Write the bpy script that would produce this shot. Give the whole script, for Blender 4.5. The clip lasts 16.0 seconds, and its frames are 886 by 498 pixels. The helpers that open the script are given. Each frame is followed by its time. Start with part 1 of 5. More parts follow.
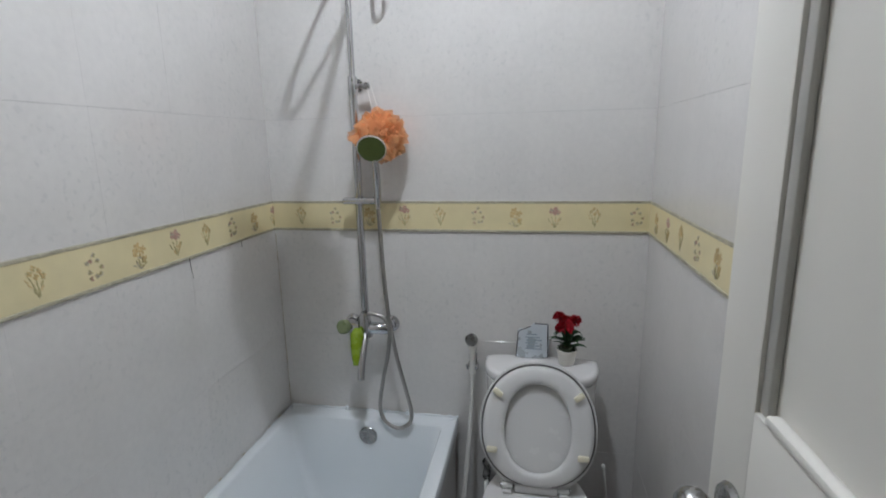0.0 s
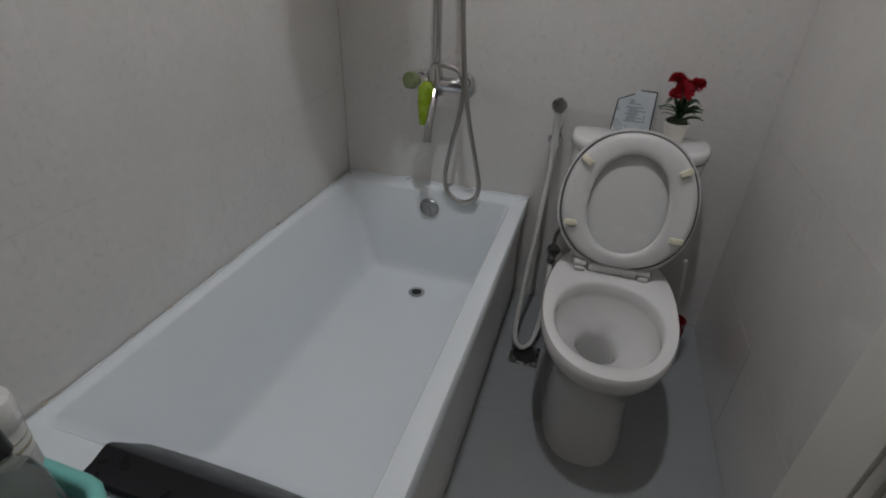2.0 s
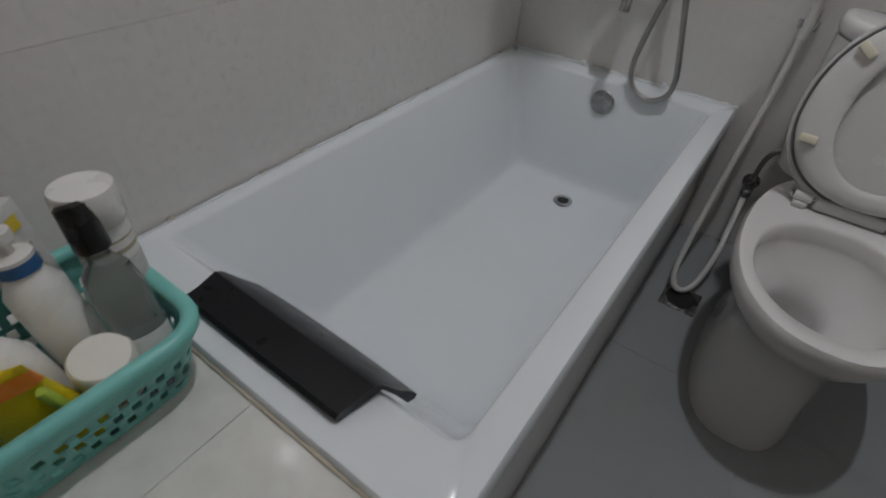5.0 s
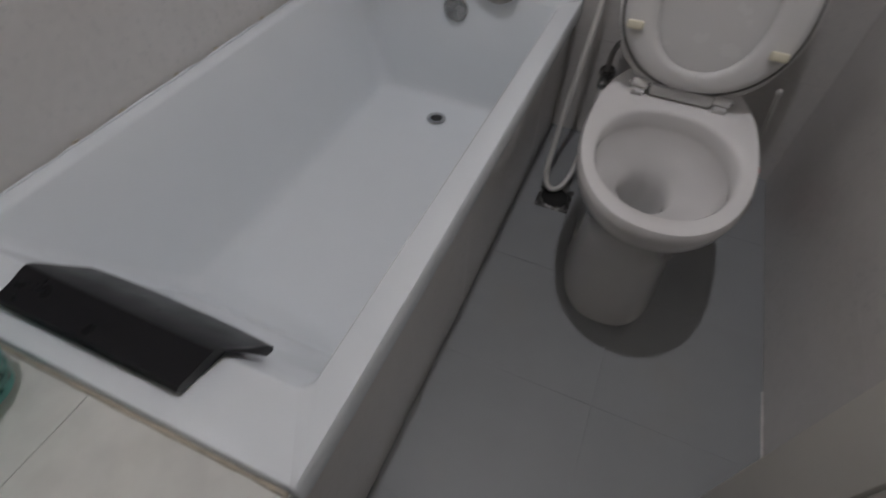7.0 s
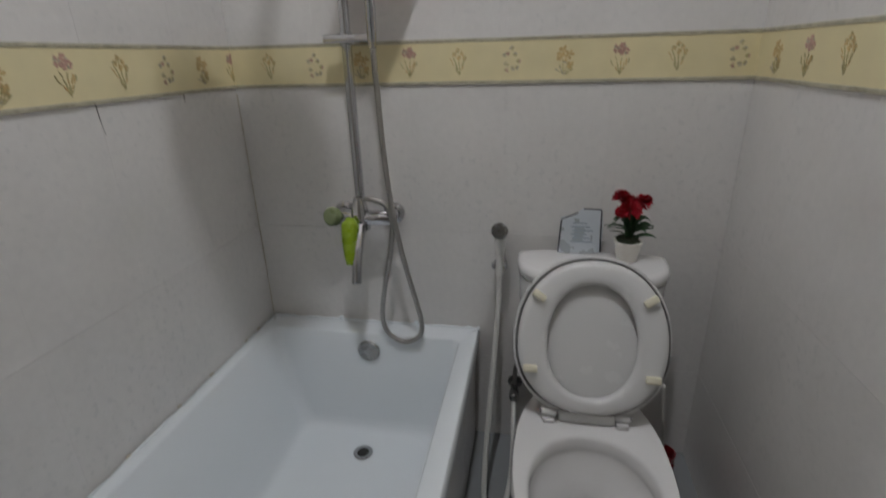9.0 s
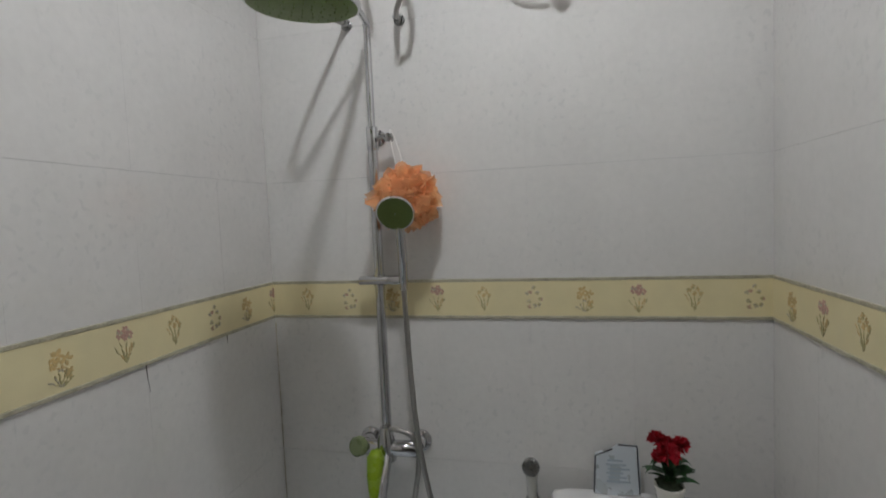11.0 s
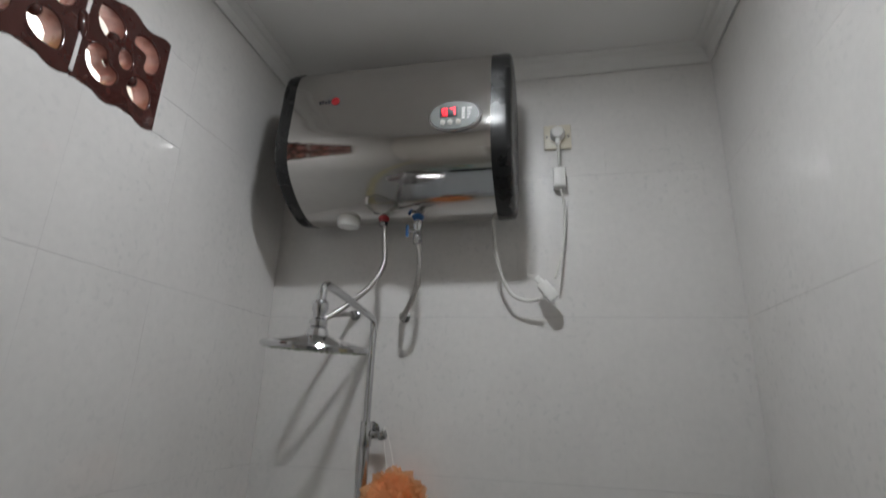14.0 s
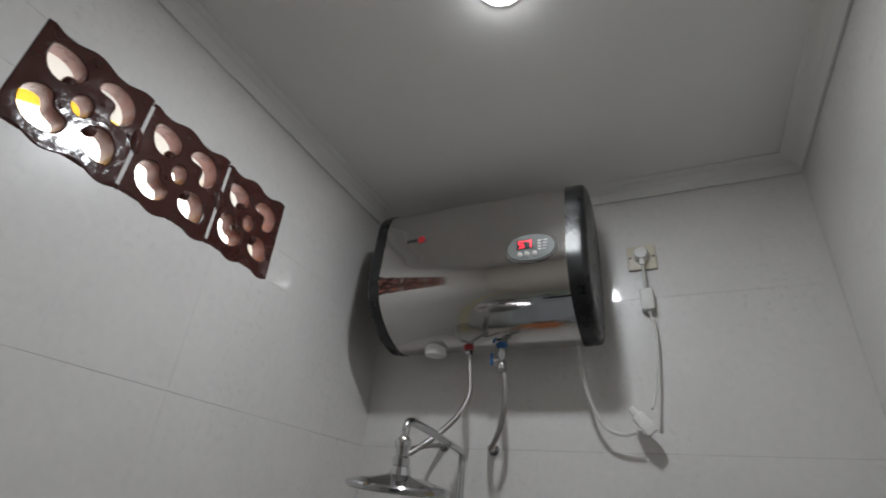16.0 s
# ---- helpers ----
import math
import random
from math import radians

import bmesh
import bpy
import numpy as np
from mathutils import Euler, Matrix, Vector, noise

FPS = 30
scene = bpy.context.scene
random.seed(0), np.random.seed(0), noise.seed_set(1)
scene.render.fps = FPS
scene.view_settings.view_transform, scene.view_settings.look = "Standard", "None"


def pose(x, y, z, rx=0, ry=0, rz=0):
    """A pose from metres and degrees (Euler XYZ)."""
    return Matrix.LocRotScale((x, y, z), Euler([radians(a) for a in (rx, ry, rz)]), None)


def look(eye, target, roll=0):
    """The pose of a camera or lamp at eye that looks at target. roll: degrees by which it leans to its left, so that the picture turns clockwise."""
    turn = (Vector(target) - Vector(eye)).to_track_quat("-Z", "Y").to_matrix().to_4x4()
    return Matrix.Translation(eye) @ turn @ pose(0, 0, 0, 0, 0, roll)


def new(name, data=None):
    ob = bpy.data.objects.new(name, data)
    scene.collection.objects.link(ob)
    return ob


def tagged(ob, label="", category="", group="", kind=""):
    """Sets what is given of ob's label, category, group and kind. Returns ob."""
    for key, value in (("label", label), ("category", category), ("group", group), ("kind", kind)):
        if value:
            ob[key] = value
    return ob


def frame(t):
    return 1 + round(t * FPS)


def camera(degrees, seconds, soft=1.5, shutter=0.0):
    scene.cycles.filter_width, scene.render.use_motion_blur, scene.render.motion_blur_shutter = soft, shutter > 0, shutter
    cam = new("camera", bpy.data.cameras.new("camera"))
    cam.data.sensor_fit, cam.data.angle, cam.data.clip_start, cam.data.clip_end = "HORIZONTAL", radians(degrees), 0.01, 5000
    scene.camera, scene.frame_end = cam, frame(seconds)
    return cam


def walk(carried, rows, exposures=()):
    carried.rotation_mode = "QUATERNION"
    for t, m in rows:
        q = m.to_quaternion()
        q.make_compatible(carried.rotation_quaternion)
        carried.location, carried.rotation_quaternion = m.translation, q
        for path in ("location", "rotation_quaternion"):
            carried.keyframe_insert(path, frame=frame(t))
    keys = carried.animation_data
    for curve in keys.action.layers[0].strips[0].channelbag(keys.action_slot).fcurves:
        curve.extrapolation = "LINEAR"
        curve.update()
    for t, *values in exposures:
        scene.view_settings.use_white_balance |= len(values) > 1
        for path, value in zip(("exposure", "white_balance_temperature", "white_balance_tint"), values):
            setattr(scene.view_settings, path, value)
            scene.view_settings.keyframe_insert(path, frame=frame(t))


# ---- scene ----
cam = camera(83.7, 16.0, soft=1.7, shutter=0.4)
PATH = [
    (0, (0.931, -1.646, 1.381), (0.572, 0.277, 0.964), -1.2),
    (0.5, (0.903, -1.547, 1.313), (0.569, 0.349, 0.77), -1.2),
    (1, (0.886, -1.467, 1.203), (0.499, 0.352, 0.468), -0.3),
    (1.5, (0.851, -1.496, 1.124), (0.384, 0.227, 0.223), 1.2),
    (2, (0.836, -1.54, 1.1), (0.344, 0.097, 0.061), 2.1),
    (2.5, (0.818, -1.469, 1.069), (0.26, 0.103, -0.034), 0.6),
    (3, (0.799, -1.366, 1.052), (0.256, 0.171, -0.107), 0.2),
    (3.5, (0.792, -1.334, 1.034), (0.218, 0.17, -0.152), 0.8),
    (4, (0.762, -1.372, 1.009), (0.039, 0.076, -0.166), 1.0),
    (4.2, (0.744, -1.39, 0.99), (-0.03, 0.017, -0.202), 1.2),
    (6.3, (0.75, -1.489, 0.885), (-0.072, -0.447, -0.611), 3.7),
    (6.5, (0.776, -1.466, 0.887), (0.048, -0.393, -0.634), 3.3),
    (7, (0.85, -1.37, 0.936), (0.366, -0.168, -0.585), 2.1),
    (7.5, (0.853, -1.352, 0.974), (0.55, 0.049, -0.421), 3.4),
    (8, (0.849, -1.31, 1.043), (0.618, 0.295, -0.129), 1.3),
    (8.5, (0.83, -1.283, 1.108), (0.575, 0.445, 0.134), -0.2),
    (9, (0.814, -1.293, 1.153), (0.46, 0.536, 0.426), -1.6),
    (9.5, (0.794, -1.285, 1.217), (0.387, 0.589, 0.651), -2.4),
    (10, (0.8, -1.279, 1.274), (0.378, 0.631, 0.861), -3.0),
    (10.2, (0.798, -1.28, 1.287), (0.379, 0.647, 0.949), -3.0),
    (12.3, (0.843, -1.279, 1.438), (0.313, 0.648, 1.519), -1.5),
    (12.5, (0.838, -1.286, 1.44), (0.313, 0.64, 1.56), -1.2),
    (13, (0.824, -1.301, 1.49), (0.346, 0.629, 1.709), 0.4),
    (13.5, (0.833, -1.318, 1.569), (0.368, 0.588, 1.96), 1.7),
    (14, (0.822, -1.337, 1.664), (0.404, 0.532, 2.239), 2.0),
    (14.5, (0.856, -1.34, 1.709), (0.437, 0.463, 2.466), 2.2),
    (15, (0.867, -1.367, 1.727), (0.444, 0.386, 2.592), 2.2),
    (15.5, (0.896, -1.372, 1.709), (0.308, 0.29, 2.653), 3.5),
    (16, (0.887, -1.38, 1.704), (0.115, 0.201, 2.655), 4.9),
]
EXPOSURE = [(0, 0.08, 6150, 8), (0.5, -0.13, 6250, 8), (1.0, -0.32, 6400, 9), (1.5, -0.40, 6500, 10), (2.5, -0.37, 6580, 11), (4.0, -0.36, 6580, 11), (6.5, -0.38, 6560, 12), (7.0, -0.34, 6680, 15), (8.0, -0.22, 6680, 14), (8.5, -0.26, 6600, 12),
            (10.0, -0.28, 6530, 7.5), (12.5, -0.69, 6500, 7), (14.5, -1.04, 6500, 7.5), (16.0, -1.16, 6480, 7.5)]
walk(cam, [(t, look(eye, target, roll)) for t, eye, target, roll in PATH], EXPOSURE)

# ---------------- light ----------------
world = bpy.data.worlds.new("world")
scene.world = world
world.use_nodes = True
world.node_tree.nodes["Background"].inputs[0].default_value = (0.75, 0.85, 1.0, 1)
world.node_tree.nodes["Background"].inputs[1].default_value = 0.25

W = 1.294           # room width
FRONT = -1.76       # inner face of the wall with the door
CEIL = 2.66         # ceiling height
LAMP = (0.680, -0.795)

lamp = bpy.data.lights.new("downlight_lamp", "AREA")
lamp.shape, lamp.size, lamp.energy = "DISK", 0.085, 13.0
lamp.color = (0.915, 0.94, 1.0)
lamp_ob = new("downlight_lamp", lamp)
lamp_ob.location = (LAMP[0], LAMP[1], CEIL - 0.030)

# added fill light in the unseen hall, reaching the room through the doorway
hall = bpy.data.lights.new("hall_fill", "AREA")
hall.shape, hall.size, hall.energy = "DISK", 0.25, 0.9
hall.color = (1.0, 0.93, 0.84)
hall_ob = new("hall_fill", hall)
hall_ob.location = (0.9, -2.9, 2.55)


# ---------------- materials ----------------
def mat(name, base, rough=0.4, metal=0.0, spread=0.06, scale=18.0, bump=0.0, bump_scale=120.0, coat=0.0,
        spec=0.5, rough_spread=0.08, islands=0.0, clear=0.0, ior=1.45, stain=0.0, stain_col=(0.3, 0.26, 0.2)):
    m = bpy.data.materials.new(name)
    m.use_nodes = True
    nt = m.node_tree
    b = nt.nodes["Principled BSDF"]
    tc = nt.nodes.new("ShaderNodeTexCoord")
    geo = nt.nodes.new("ShaderNodeNewGeometry")
    n1 = nt.nodes.new("ShaderNodeTexNoise")
    n1.inputs["Scale"].default_value, n1.inputs["Detail"].default_value = scale, 6.0
    n2 = nt.nodes.new("ShaderNodeTexNoise")
    n2.inputs["Scale"].default_value, n2.inputs["Detail"].default_value = scale * 0.16, 3.0
    nt.links.new(geo.outputs["Position"], n1.inputs["Vector"])
    nt.links.new(geo.outputs["Position"], n2.inputs["Vector"])
    add = nt.nodes.new("ShaderNodeMath")
    add.operation = "ADD"
    nt.links.new(n1.outputs["Fac"], add.inputs[0])
    nt.links.new(n2.outputs["Fac"], add.inputs[1])
    ramp = nt.nodes.new("ShaderNodeMapRange")
    ramp.inputs["From Min"].default_value, ramp.inputs["From Max"].default_value = 0.6, 1.4
    ramp.inputs["To Min"].default_value, ramp.inputs["To Max"].default_value = 1 - spread, 1 + spread
    nt.links.new(add.outputs[0], ramp.inputs["Value"])
    val = ramp.outputs["Result"]
    if islands:
        oi = nt.nodes.new("ShaderNodeObjectInfo")
        r2 = nt.nodes.new("ShaderNodeMapRange")
        r2.inputs["To Min"].default_value, r2.inputs["To Max"].default_value = 1 - islands, 1 + islands
        nt.links.new(oi.outputs["Random"], r2.inputs["Value"])
        mu = nt.nodes.new("ShaderNodeMath")
        mu.operation = "MULTIPLY"
        nt.links.new(val, mu.inputs[0])
        nt.links.new(r2.outputs["Result"], mu.inputs[1])
        val = mu.outputs[0]
    mix = nt.nodes.new("ShaderNodeVectorMath")
    mix.operation = "SCALE"
    mix.inputs[0].default_value = base
    nt.links.new(val, mix.inputs["Scale"])
    col = mix.outputs[0]
    if stain:
        n3 = nt.nodes.new("ShaderNodeTexNoise")
        n3.inputs["Scale"].default_value, n3.inputs["Detail"].default_value = 5.0, 8.0
        nt.links.new(geo.outputs["Position"], n3.inputs["Vector"])
        r3 = nt.nodes.new("ShaderNodeMapRange")
        r3.inputs["From Min"].default_value, r3.inputs["From Max"].default_value = 0.58, 0.75
        r3.inputs["To Max"].default_value = stain
        nt.links.new(n3.outputs["Fac"], r3.inputs["Value"])
        mc = nt.nodes.new("ShaderNodeMix")
        mc.data_type = "RGBA"
        nt.links.new(r3.outputs["Result"], mc.inputs["Factor"])
        nt.links.new(col, mc.inputs["A"])
        mc.inputs["B"].default_value = (*stain_col, 1)
        col = mc.outputs["Result"]
    nt.links.new(col, b.inputs["Base Color"])
    rr = nt.nodes.new("ShaderNodeMapRange")
    rr.inputs["From Min"].default_value, rr.inputs["From Max"].default_value = 0.3, 0.7
    rr.inputs["To Min"].default_value = max(0.02, rough - rough_spread)
    rr.inputs["To Max"].default_value = min(1.0, rough + rough_spread)
    nt.links.new(n1.outputs["Fac"], rr.inputs["Value"])
    nt.links.new(rr.outputs["Result"], b.inputs["Roughness"])
    b.inputs["Metallic"].default_value = metal
    b.inputs["Coat Weight"].default_value = coat
    b.inputs["Coat Roughness"].default_value = 0.06
    b.inputs["Specular IOR Level"].default_value = spec
    b.inputs["Transmission Weight"].default_value = clear
    b.inputs["IOR"].default_value = ior
    if bump:
        n4 = nt.nodes.new("ShaderNodeTexNoise")
        n4.inputs["Scale"].default_value, n4.inputs["Detail"].default_value = bump_scale, 3.0
        nt.links.new(geo.outputs["Position"], n4.inputs["Vector"])
        bp = nt.nodes.new("ShaderNodeBump")
        bp.inputs["Strength"].default_value, bp.inputs["Distance"].default_value = bump, 0.002
        nt.links.new(n4.outputs["Fac"], bp.inputs["Height"])
        nt.links.new(bp.outputs["Normal"], b.inputs["Normal"])
    return m


def glow(name, colour, strength):
    m = bpy.data.materials.new(name)
    m.use_nodes = True
    b = m.node_tree.nodes["Principled BSDF"]
    b.inputs["Base Color"].default_value = (*colour, 1)
    b.inputs["Emission Color"].default_value = (*colour, 1)
    b.inputs["Emission Strength"].default_value = strength
    return m


TILE = mat("glazed wall tile", (0.70, 0.68, 0.658), 0.34, bump=0.05, bump_scale=60, spread=0.05, islands=0.006, rough_spread=0.06, scale=55, spec=0.5, coat=0.85)
# faint grey flecks in the tile colour, in loose drifts
_nt = TILE.node_tree
_b = _nt.nodes["Principled BSDF"]
_from = _b.inputs["Base Color"].links[0].from_socket
_g, _f, _d, _rf, _rd, _k, _m = [_nt.nodes.new("ShaderNode" + k) for k in ("NewGeometry", "TexNoise", "TexNoise", "MapRange", "MapRange", "Math", "Mix")]
_f.inputs["Scale"].default_value, _f.inputs["Detail"].default_value = 62.0, 1.5
_d.inputs["Scale"].default_value, _d.inputs["Detail"].default_value = 3.2, 2.0
_rf.inputs["From Min"].default_value, _rf.inputs["From Max"].default_value = 0.585, 0.66
_rd.inputs["From Min"].default_value, _rd.inputs["From Max"].default_value = 0.42, 0.62
_rd.inputs["To Min"].default_value, _rd.inputs["To Max"].default_value = 0.03, 0.30
_k.operation, _m.data_type = "MULTIPLY", "RGBA"
_m.inputs["B"].default_value = (0.50, 0.50, 0.49, 1)
for _n in (_f, _d):
    _nt.links.new(_g.outputs["Position"], _n.inputs["Vector"])
_nt.links.new(_f.outputs["Fac"], _rf.inputs["Value"])
_nt.links.new(_d.outputs["Fac"], _rd.inputs["Value"])
_nt.links.new(_rf.outputs["Result"], _k.inputs[0])
_nt.links.new(_rd.outputs["Result"], _k.inputs[1])
_nt.links.new(_k.outputs[0], _m.inputs["Factor"])
_nt.links.new(_from, _m.inputs["A"])
_nt.links.new(_m.outputs["Result"], _b.inputs["Base Color"])
GROUT = mat("wall grout", (0.72, 0.70, 0.68), 0.7, stain=0.35, stain_col=(0.46, 0.43, 0.39))
FLOORT = mat("matt floor tile", (0.27, 0.28, 0.285), 0.45, spread=0.05, islands=0.02, scale=14, stain=0.15)
FGROUT = mat("floor grout", (0.30, 0.31, 0.31), 0.6, spread=0.06)
LEDGE = mat("marbled ledge tile", (0.67, 0.67, 0.63), 0.05, spread=0.12, rough_spread=0.02, scale=24, stain=0.45, stain_col=(0.50, 0.52, 0.47))
CREAM = mat("cream border strip", (0.75, 0.66, 0.40), 0.45, spread=0.05, scale=25)
EDGE = mat("grey border edge", (0.42, 0.39, 0.29), 0.5, spread=0.4, scale=240)
PAINT = mat("ceiling paint", (0.80, 0.79, 0.77), 0.85, spread=0.03, scale=6, bump=0.05)
CORN = mat("cornice paint", (0.74, 0.73, 0.71), 0.7, spread=0.03)
PLASTER = mat("plaster", (0.62, 0.58, 0.53), 0.8, spread=0.05, bump=0.1)
ACRYL = mat("white acrylic", (0.77, 0.81, 0.835), 0.16, spread=0.015, scale=9, coat=0.3)
CERAM = mat("white ceramic", (0.71, 0.70, 0.69), 0.09, spread=0.015, scale=9, coat=0.5)
SEATP = mat("white seat plastic", (0.665, 0.66, 0.65), 0.22, spread=0.015)
BUMPER = mat("yellowed rubber", (0.74, 0.70, 0.55), 0.5)
CHROME = mat("chrome", (0.56, 0.56, 0.57), 0.09, 1.0, spread=0.04, rough_spread=0.03)
DULL = mat("dull steel", (0.32, 0.32, 0.315), 0.28, 1.0, spread=0.1, scale=60)
STEEL = mat("polished heater steel", (0.50, 0.485, 0.47), 0.085, 1.0, spread=0.03, scale=40, rough_spread=0.03)
HOSE = mat("spiral steel hose", (0.40, 0.385, 0.365), 0.38, 1.0, spread=0.15, scale=300)
BLACK = mat("black plastic", (0.012, 0.012, 0.012), 0.28, spread=0.3, rough_spread=0.08)
FOAM = mat("black vinyl foam", (0.010, 0.010, 0.012), 0.34, spread=0.2, bump=0.1, spec=0.28)
DARK = mat("hole shade and dark grate", (0.015, 0.015, 0.014), 0.6)
GREEN = mat("green silicone nozzles", (0.14, 0.205, 0.055), 0.5, spread=0.12, scale=200)
LEVER = mat("lime green lever", (0.24, 0.35, 0.02), 0.3, spread=0.1)
PUFF = mat("orange nylon mesh", (1.0, 0.57, 0.29), 0.75, spread=0.10, scale=140)
_nt = PUFF.node_tree
_tr, _mx = _nt.nodes.new("ShaderNodeBsdfTranslucent"), _nt.nodes.new("ShaderNodeMixShader")
_tr.inputs["Color"].default_value = (1.0, 0.60, 0.31, 1)
_mx.inputs[0].default_value = 0.5
_nt.links.new(_nt.nodes["Principled BSDF"].outputs[0], _mx.inputs[1])
_nt.links.new(_tr.outputs[0], _mx.inputs[2])
_cl, _mc = _nt.nodes.new("ShaderNodeBsdfTransparent"), _nt.nodes.new("ShaderNodeMixShader")
_mc.inputs[0].default_value = 0.38
_nt.links.new(_mx.outputs[0], _mc.inputs[1])
_nt.links.new(_cl.outputs[0], _mc.inputs[2])
_nt.links.new(_mc.outputs[0], _nt.nodes["Material Output"].inputs["Surface"])
CORD = mat("white cord", (0.75, 0.73, 0.70), 0.7)
WHITEP = mat("white plastic", (0.74, 0.73, 0.70), 0.3)
BIDETH = mat("white plastic hose", (0.66, 0.65, 0.62), 0.38, spread=0.05)
CABLE = mat("pale grey cable", (0.62, 0.61, 0.57), 0.45)
IVORY = mat("ivory plastic", (0.66, 0.61, 0.50), 0.35)
REDP = mat("red plastic", (0.30, 0.018, 0.024), 0.3)
BLUEP = mat("blue plastic", (0.03, 0.12, 0.30), 0.3)
PETAL = mat("red fabric petals", (0.38, 0.006, 0.018), 0.65, spread=0.35, scale=150)
LEAF = mat("green fabric leaves", (0.03, 0.085, 0.03), 0.55, spread=0.3, scale=90)
SOIL = mat("dark moss", (0.03, 0.04, 0.02), 0.9, spread=0.5, scale=200)
POT = mat("white pot", (0.78, 0.75, 0.69), 0.35)
FOIL = mat("pale foil packet", (0.60, 0.645, 0.68), 0.28, 0.35, bump=0.6, bump_scale=35, spread=0.12)
INKY = mat("dark print", (0.02, 0.022, 0.03), 0.4)
TEAL = mat("turquoise plastic", (0.20, 0.55, 0.50), 0.35, spread=0.06)
DOORM = mat("white door paint", (0.72, 0.70, 0.65), 0.38, spread=0.02, scale=8, bump=0.04)
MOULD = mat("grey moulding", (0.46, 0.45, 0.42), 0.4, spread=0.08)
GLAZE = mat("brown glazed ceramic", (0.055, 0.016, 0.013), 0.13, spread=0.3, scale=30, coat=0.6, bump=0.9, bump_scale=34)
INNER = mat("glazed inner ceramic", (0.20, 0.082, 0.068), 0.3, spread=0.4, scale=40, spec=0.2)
CLEARP = mat("clear bottle plastic", (0.86, 0.92, 0.92), 0.06, clear=0.94, spread=0.02)
YELLOW = mat("yellow pouch", (0.80, 0.62, 0.02), 0.3, spread=0.12)
ORANGE = mat("orange pouch print", (0.80, 0.24, 0.02), 0.3)
LIME = mat("lime pouch print", (0.38, 0.50, 0.06), 0.35)
MILK = mat("milky plastic", (0.78, 0.78, 0.75), 0.3)
TAN = mat("tan scrub sponge", (0.52, 0.40, 0.22), 0.85, spread=0.25, scale=120, bump=0.4)
SKY = glow("daylight outside", (1.0, 0.98, 0.95), 7.0)
YELLOW_GLOW = glow("yellow backdrop glow", (0.80, 0.52, 0.05), 2.2)
LENS = glow("lamp diffuser", (0.95, 0.97, 1.0), 75.0)
LED = glow("red digits", (1.0, 0.03, 0.05), 5.0)
PINK = mat("pink print", (0.50, 0.30, 0.24), 0.5, spread=0.3, scale=200)
OCHRE = mat("ochre print", (0.58, 0.42, 0.19), 0.5, spread=0.3, scale=200)
SAGE = mat("sage print", (0.44, 0.38, 0.19), 0.5, spread=0.3, scale=200)
GREYP = mat("grey print", (0.44, 0.39, 0.29), 0.5, spread=0.3, scale=200)


# ---------------- building helpers ----------------
def part(name, bm, material, parent=None, label=""):
    me = bpy.data.meshes.new(name)
    bm.normal_update()
    bm.to_mesh(me)
    bm.free()
    for m in material if isinstance(material, (list, tuple)) else [material]:
        me.materials.append(m)
    ob = new(name, me)
    ob.parent = parent
    if label:
        ob["label"] = label
    return ob


def thing(name, label, category, at=(0, 0, 0), group="", kind=""):
    ob = new(name)
    ob.location = at
    ob.empty_display_size = 0.05
    return tagged(ob, label, category, group, kind)


def smooth(ob, angle=40):
    me = ob.data
    me.polygons.foreach_set("use_smooth", [True] * len(me.polygons))
    me.set_sharp_from_angle(angle=radians(angle))
    return ob


def box(lo, hi, bev=0.0, seg=2):
    bm = bmesh.new()
    bmesh.ops.create_cube(bm, size=1)
    lo, hi = Vector(lo), Vector(hi)
    for v in bm.verts:
        v.co = Vector([lo[i] + (v.co[i] + 0.5) * (hi[i] - lo[i]) for i in range(3)])
    if bev:
        bmesh.ops.bevel(bm, geom=bm.edges[:], offset=bev, segments=seg, profile=0.5, affect="EDGES")
    return bm


def join(*bms):
    out = bmesh.new()
    for b in bms:
        me = bpy.data.meshes.new("joined")
        b.to_mesh(me)
        b.free()
        out.from_mesh(me)
        bpy.data.meshes.remove(me)
    return out


def moved(bm, m):
    bm.transform(m)
    return bm


def lathe(profile, n=32, m=None, caps=True):
    """profile: (radius, height) from bottom to top."""
    rings = [[(r * math.cos(2 * math.pi * i / n), r * math.sin(2 * math.pi * i / n), z) for i in range(n)] for r, z in profile]
    bm = loft(rings, caps)
    if m is not None:
        bm.transform(m)
    return bm


def loft(rings, caps=True, closed=False):
    bm = bmesh.new()
    vs = [[bm.verts.new(p) for p in r] for r in rings]
    n = len(vs[0])
    pairs = list(zip(vs, vs[1:])) + ([(vs[-1], vs[0])] if closed else [])
    for a, b in pairs:
        for i in range(n):
            bm.faces.new((a[i], a[(i + 1) % n], b[(i + 1) % n], b[i]))
    if caps and not closed:
        bm.faces.new(vs[0][::-1])
        bm.faces.new(vs[-1])
    bmesh.ops.recalc_face_normals(bm, faces=bm.faces[:])
    return bm


def spline(points, steps=8):
    """Smooth curve through the points."""
    p = [Vector(q) for q in points]
    p = [2 * p[0] - p[1]] + p + [2 * p[-1] - p[-2]]
    out = []
    for i in range(1, len(p) - 2):
        for k in range(steps):
            t = k / steps
            a, b, c, d = p[i - 1:i + 3]
            out.append(0.5 * (2 * b + (c - a) * t + (2 * a - 5 * b + 4 * c - d) * t * t + (3 * b - a - 3 * c + d) * t ** 3))
    return out + [p[-2]]


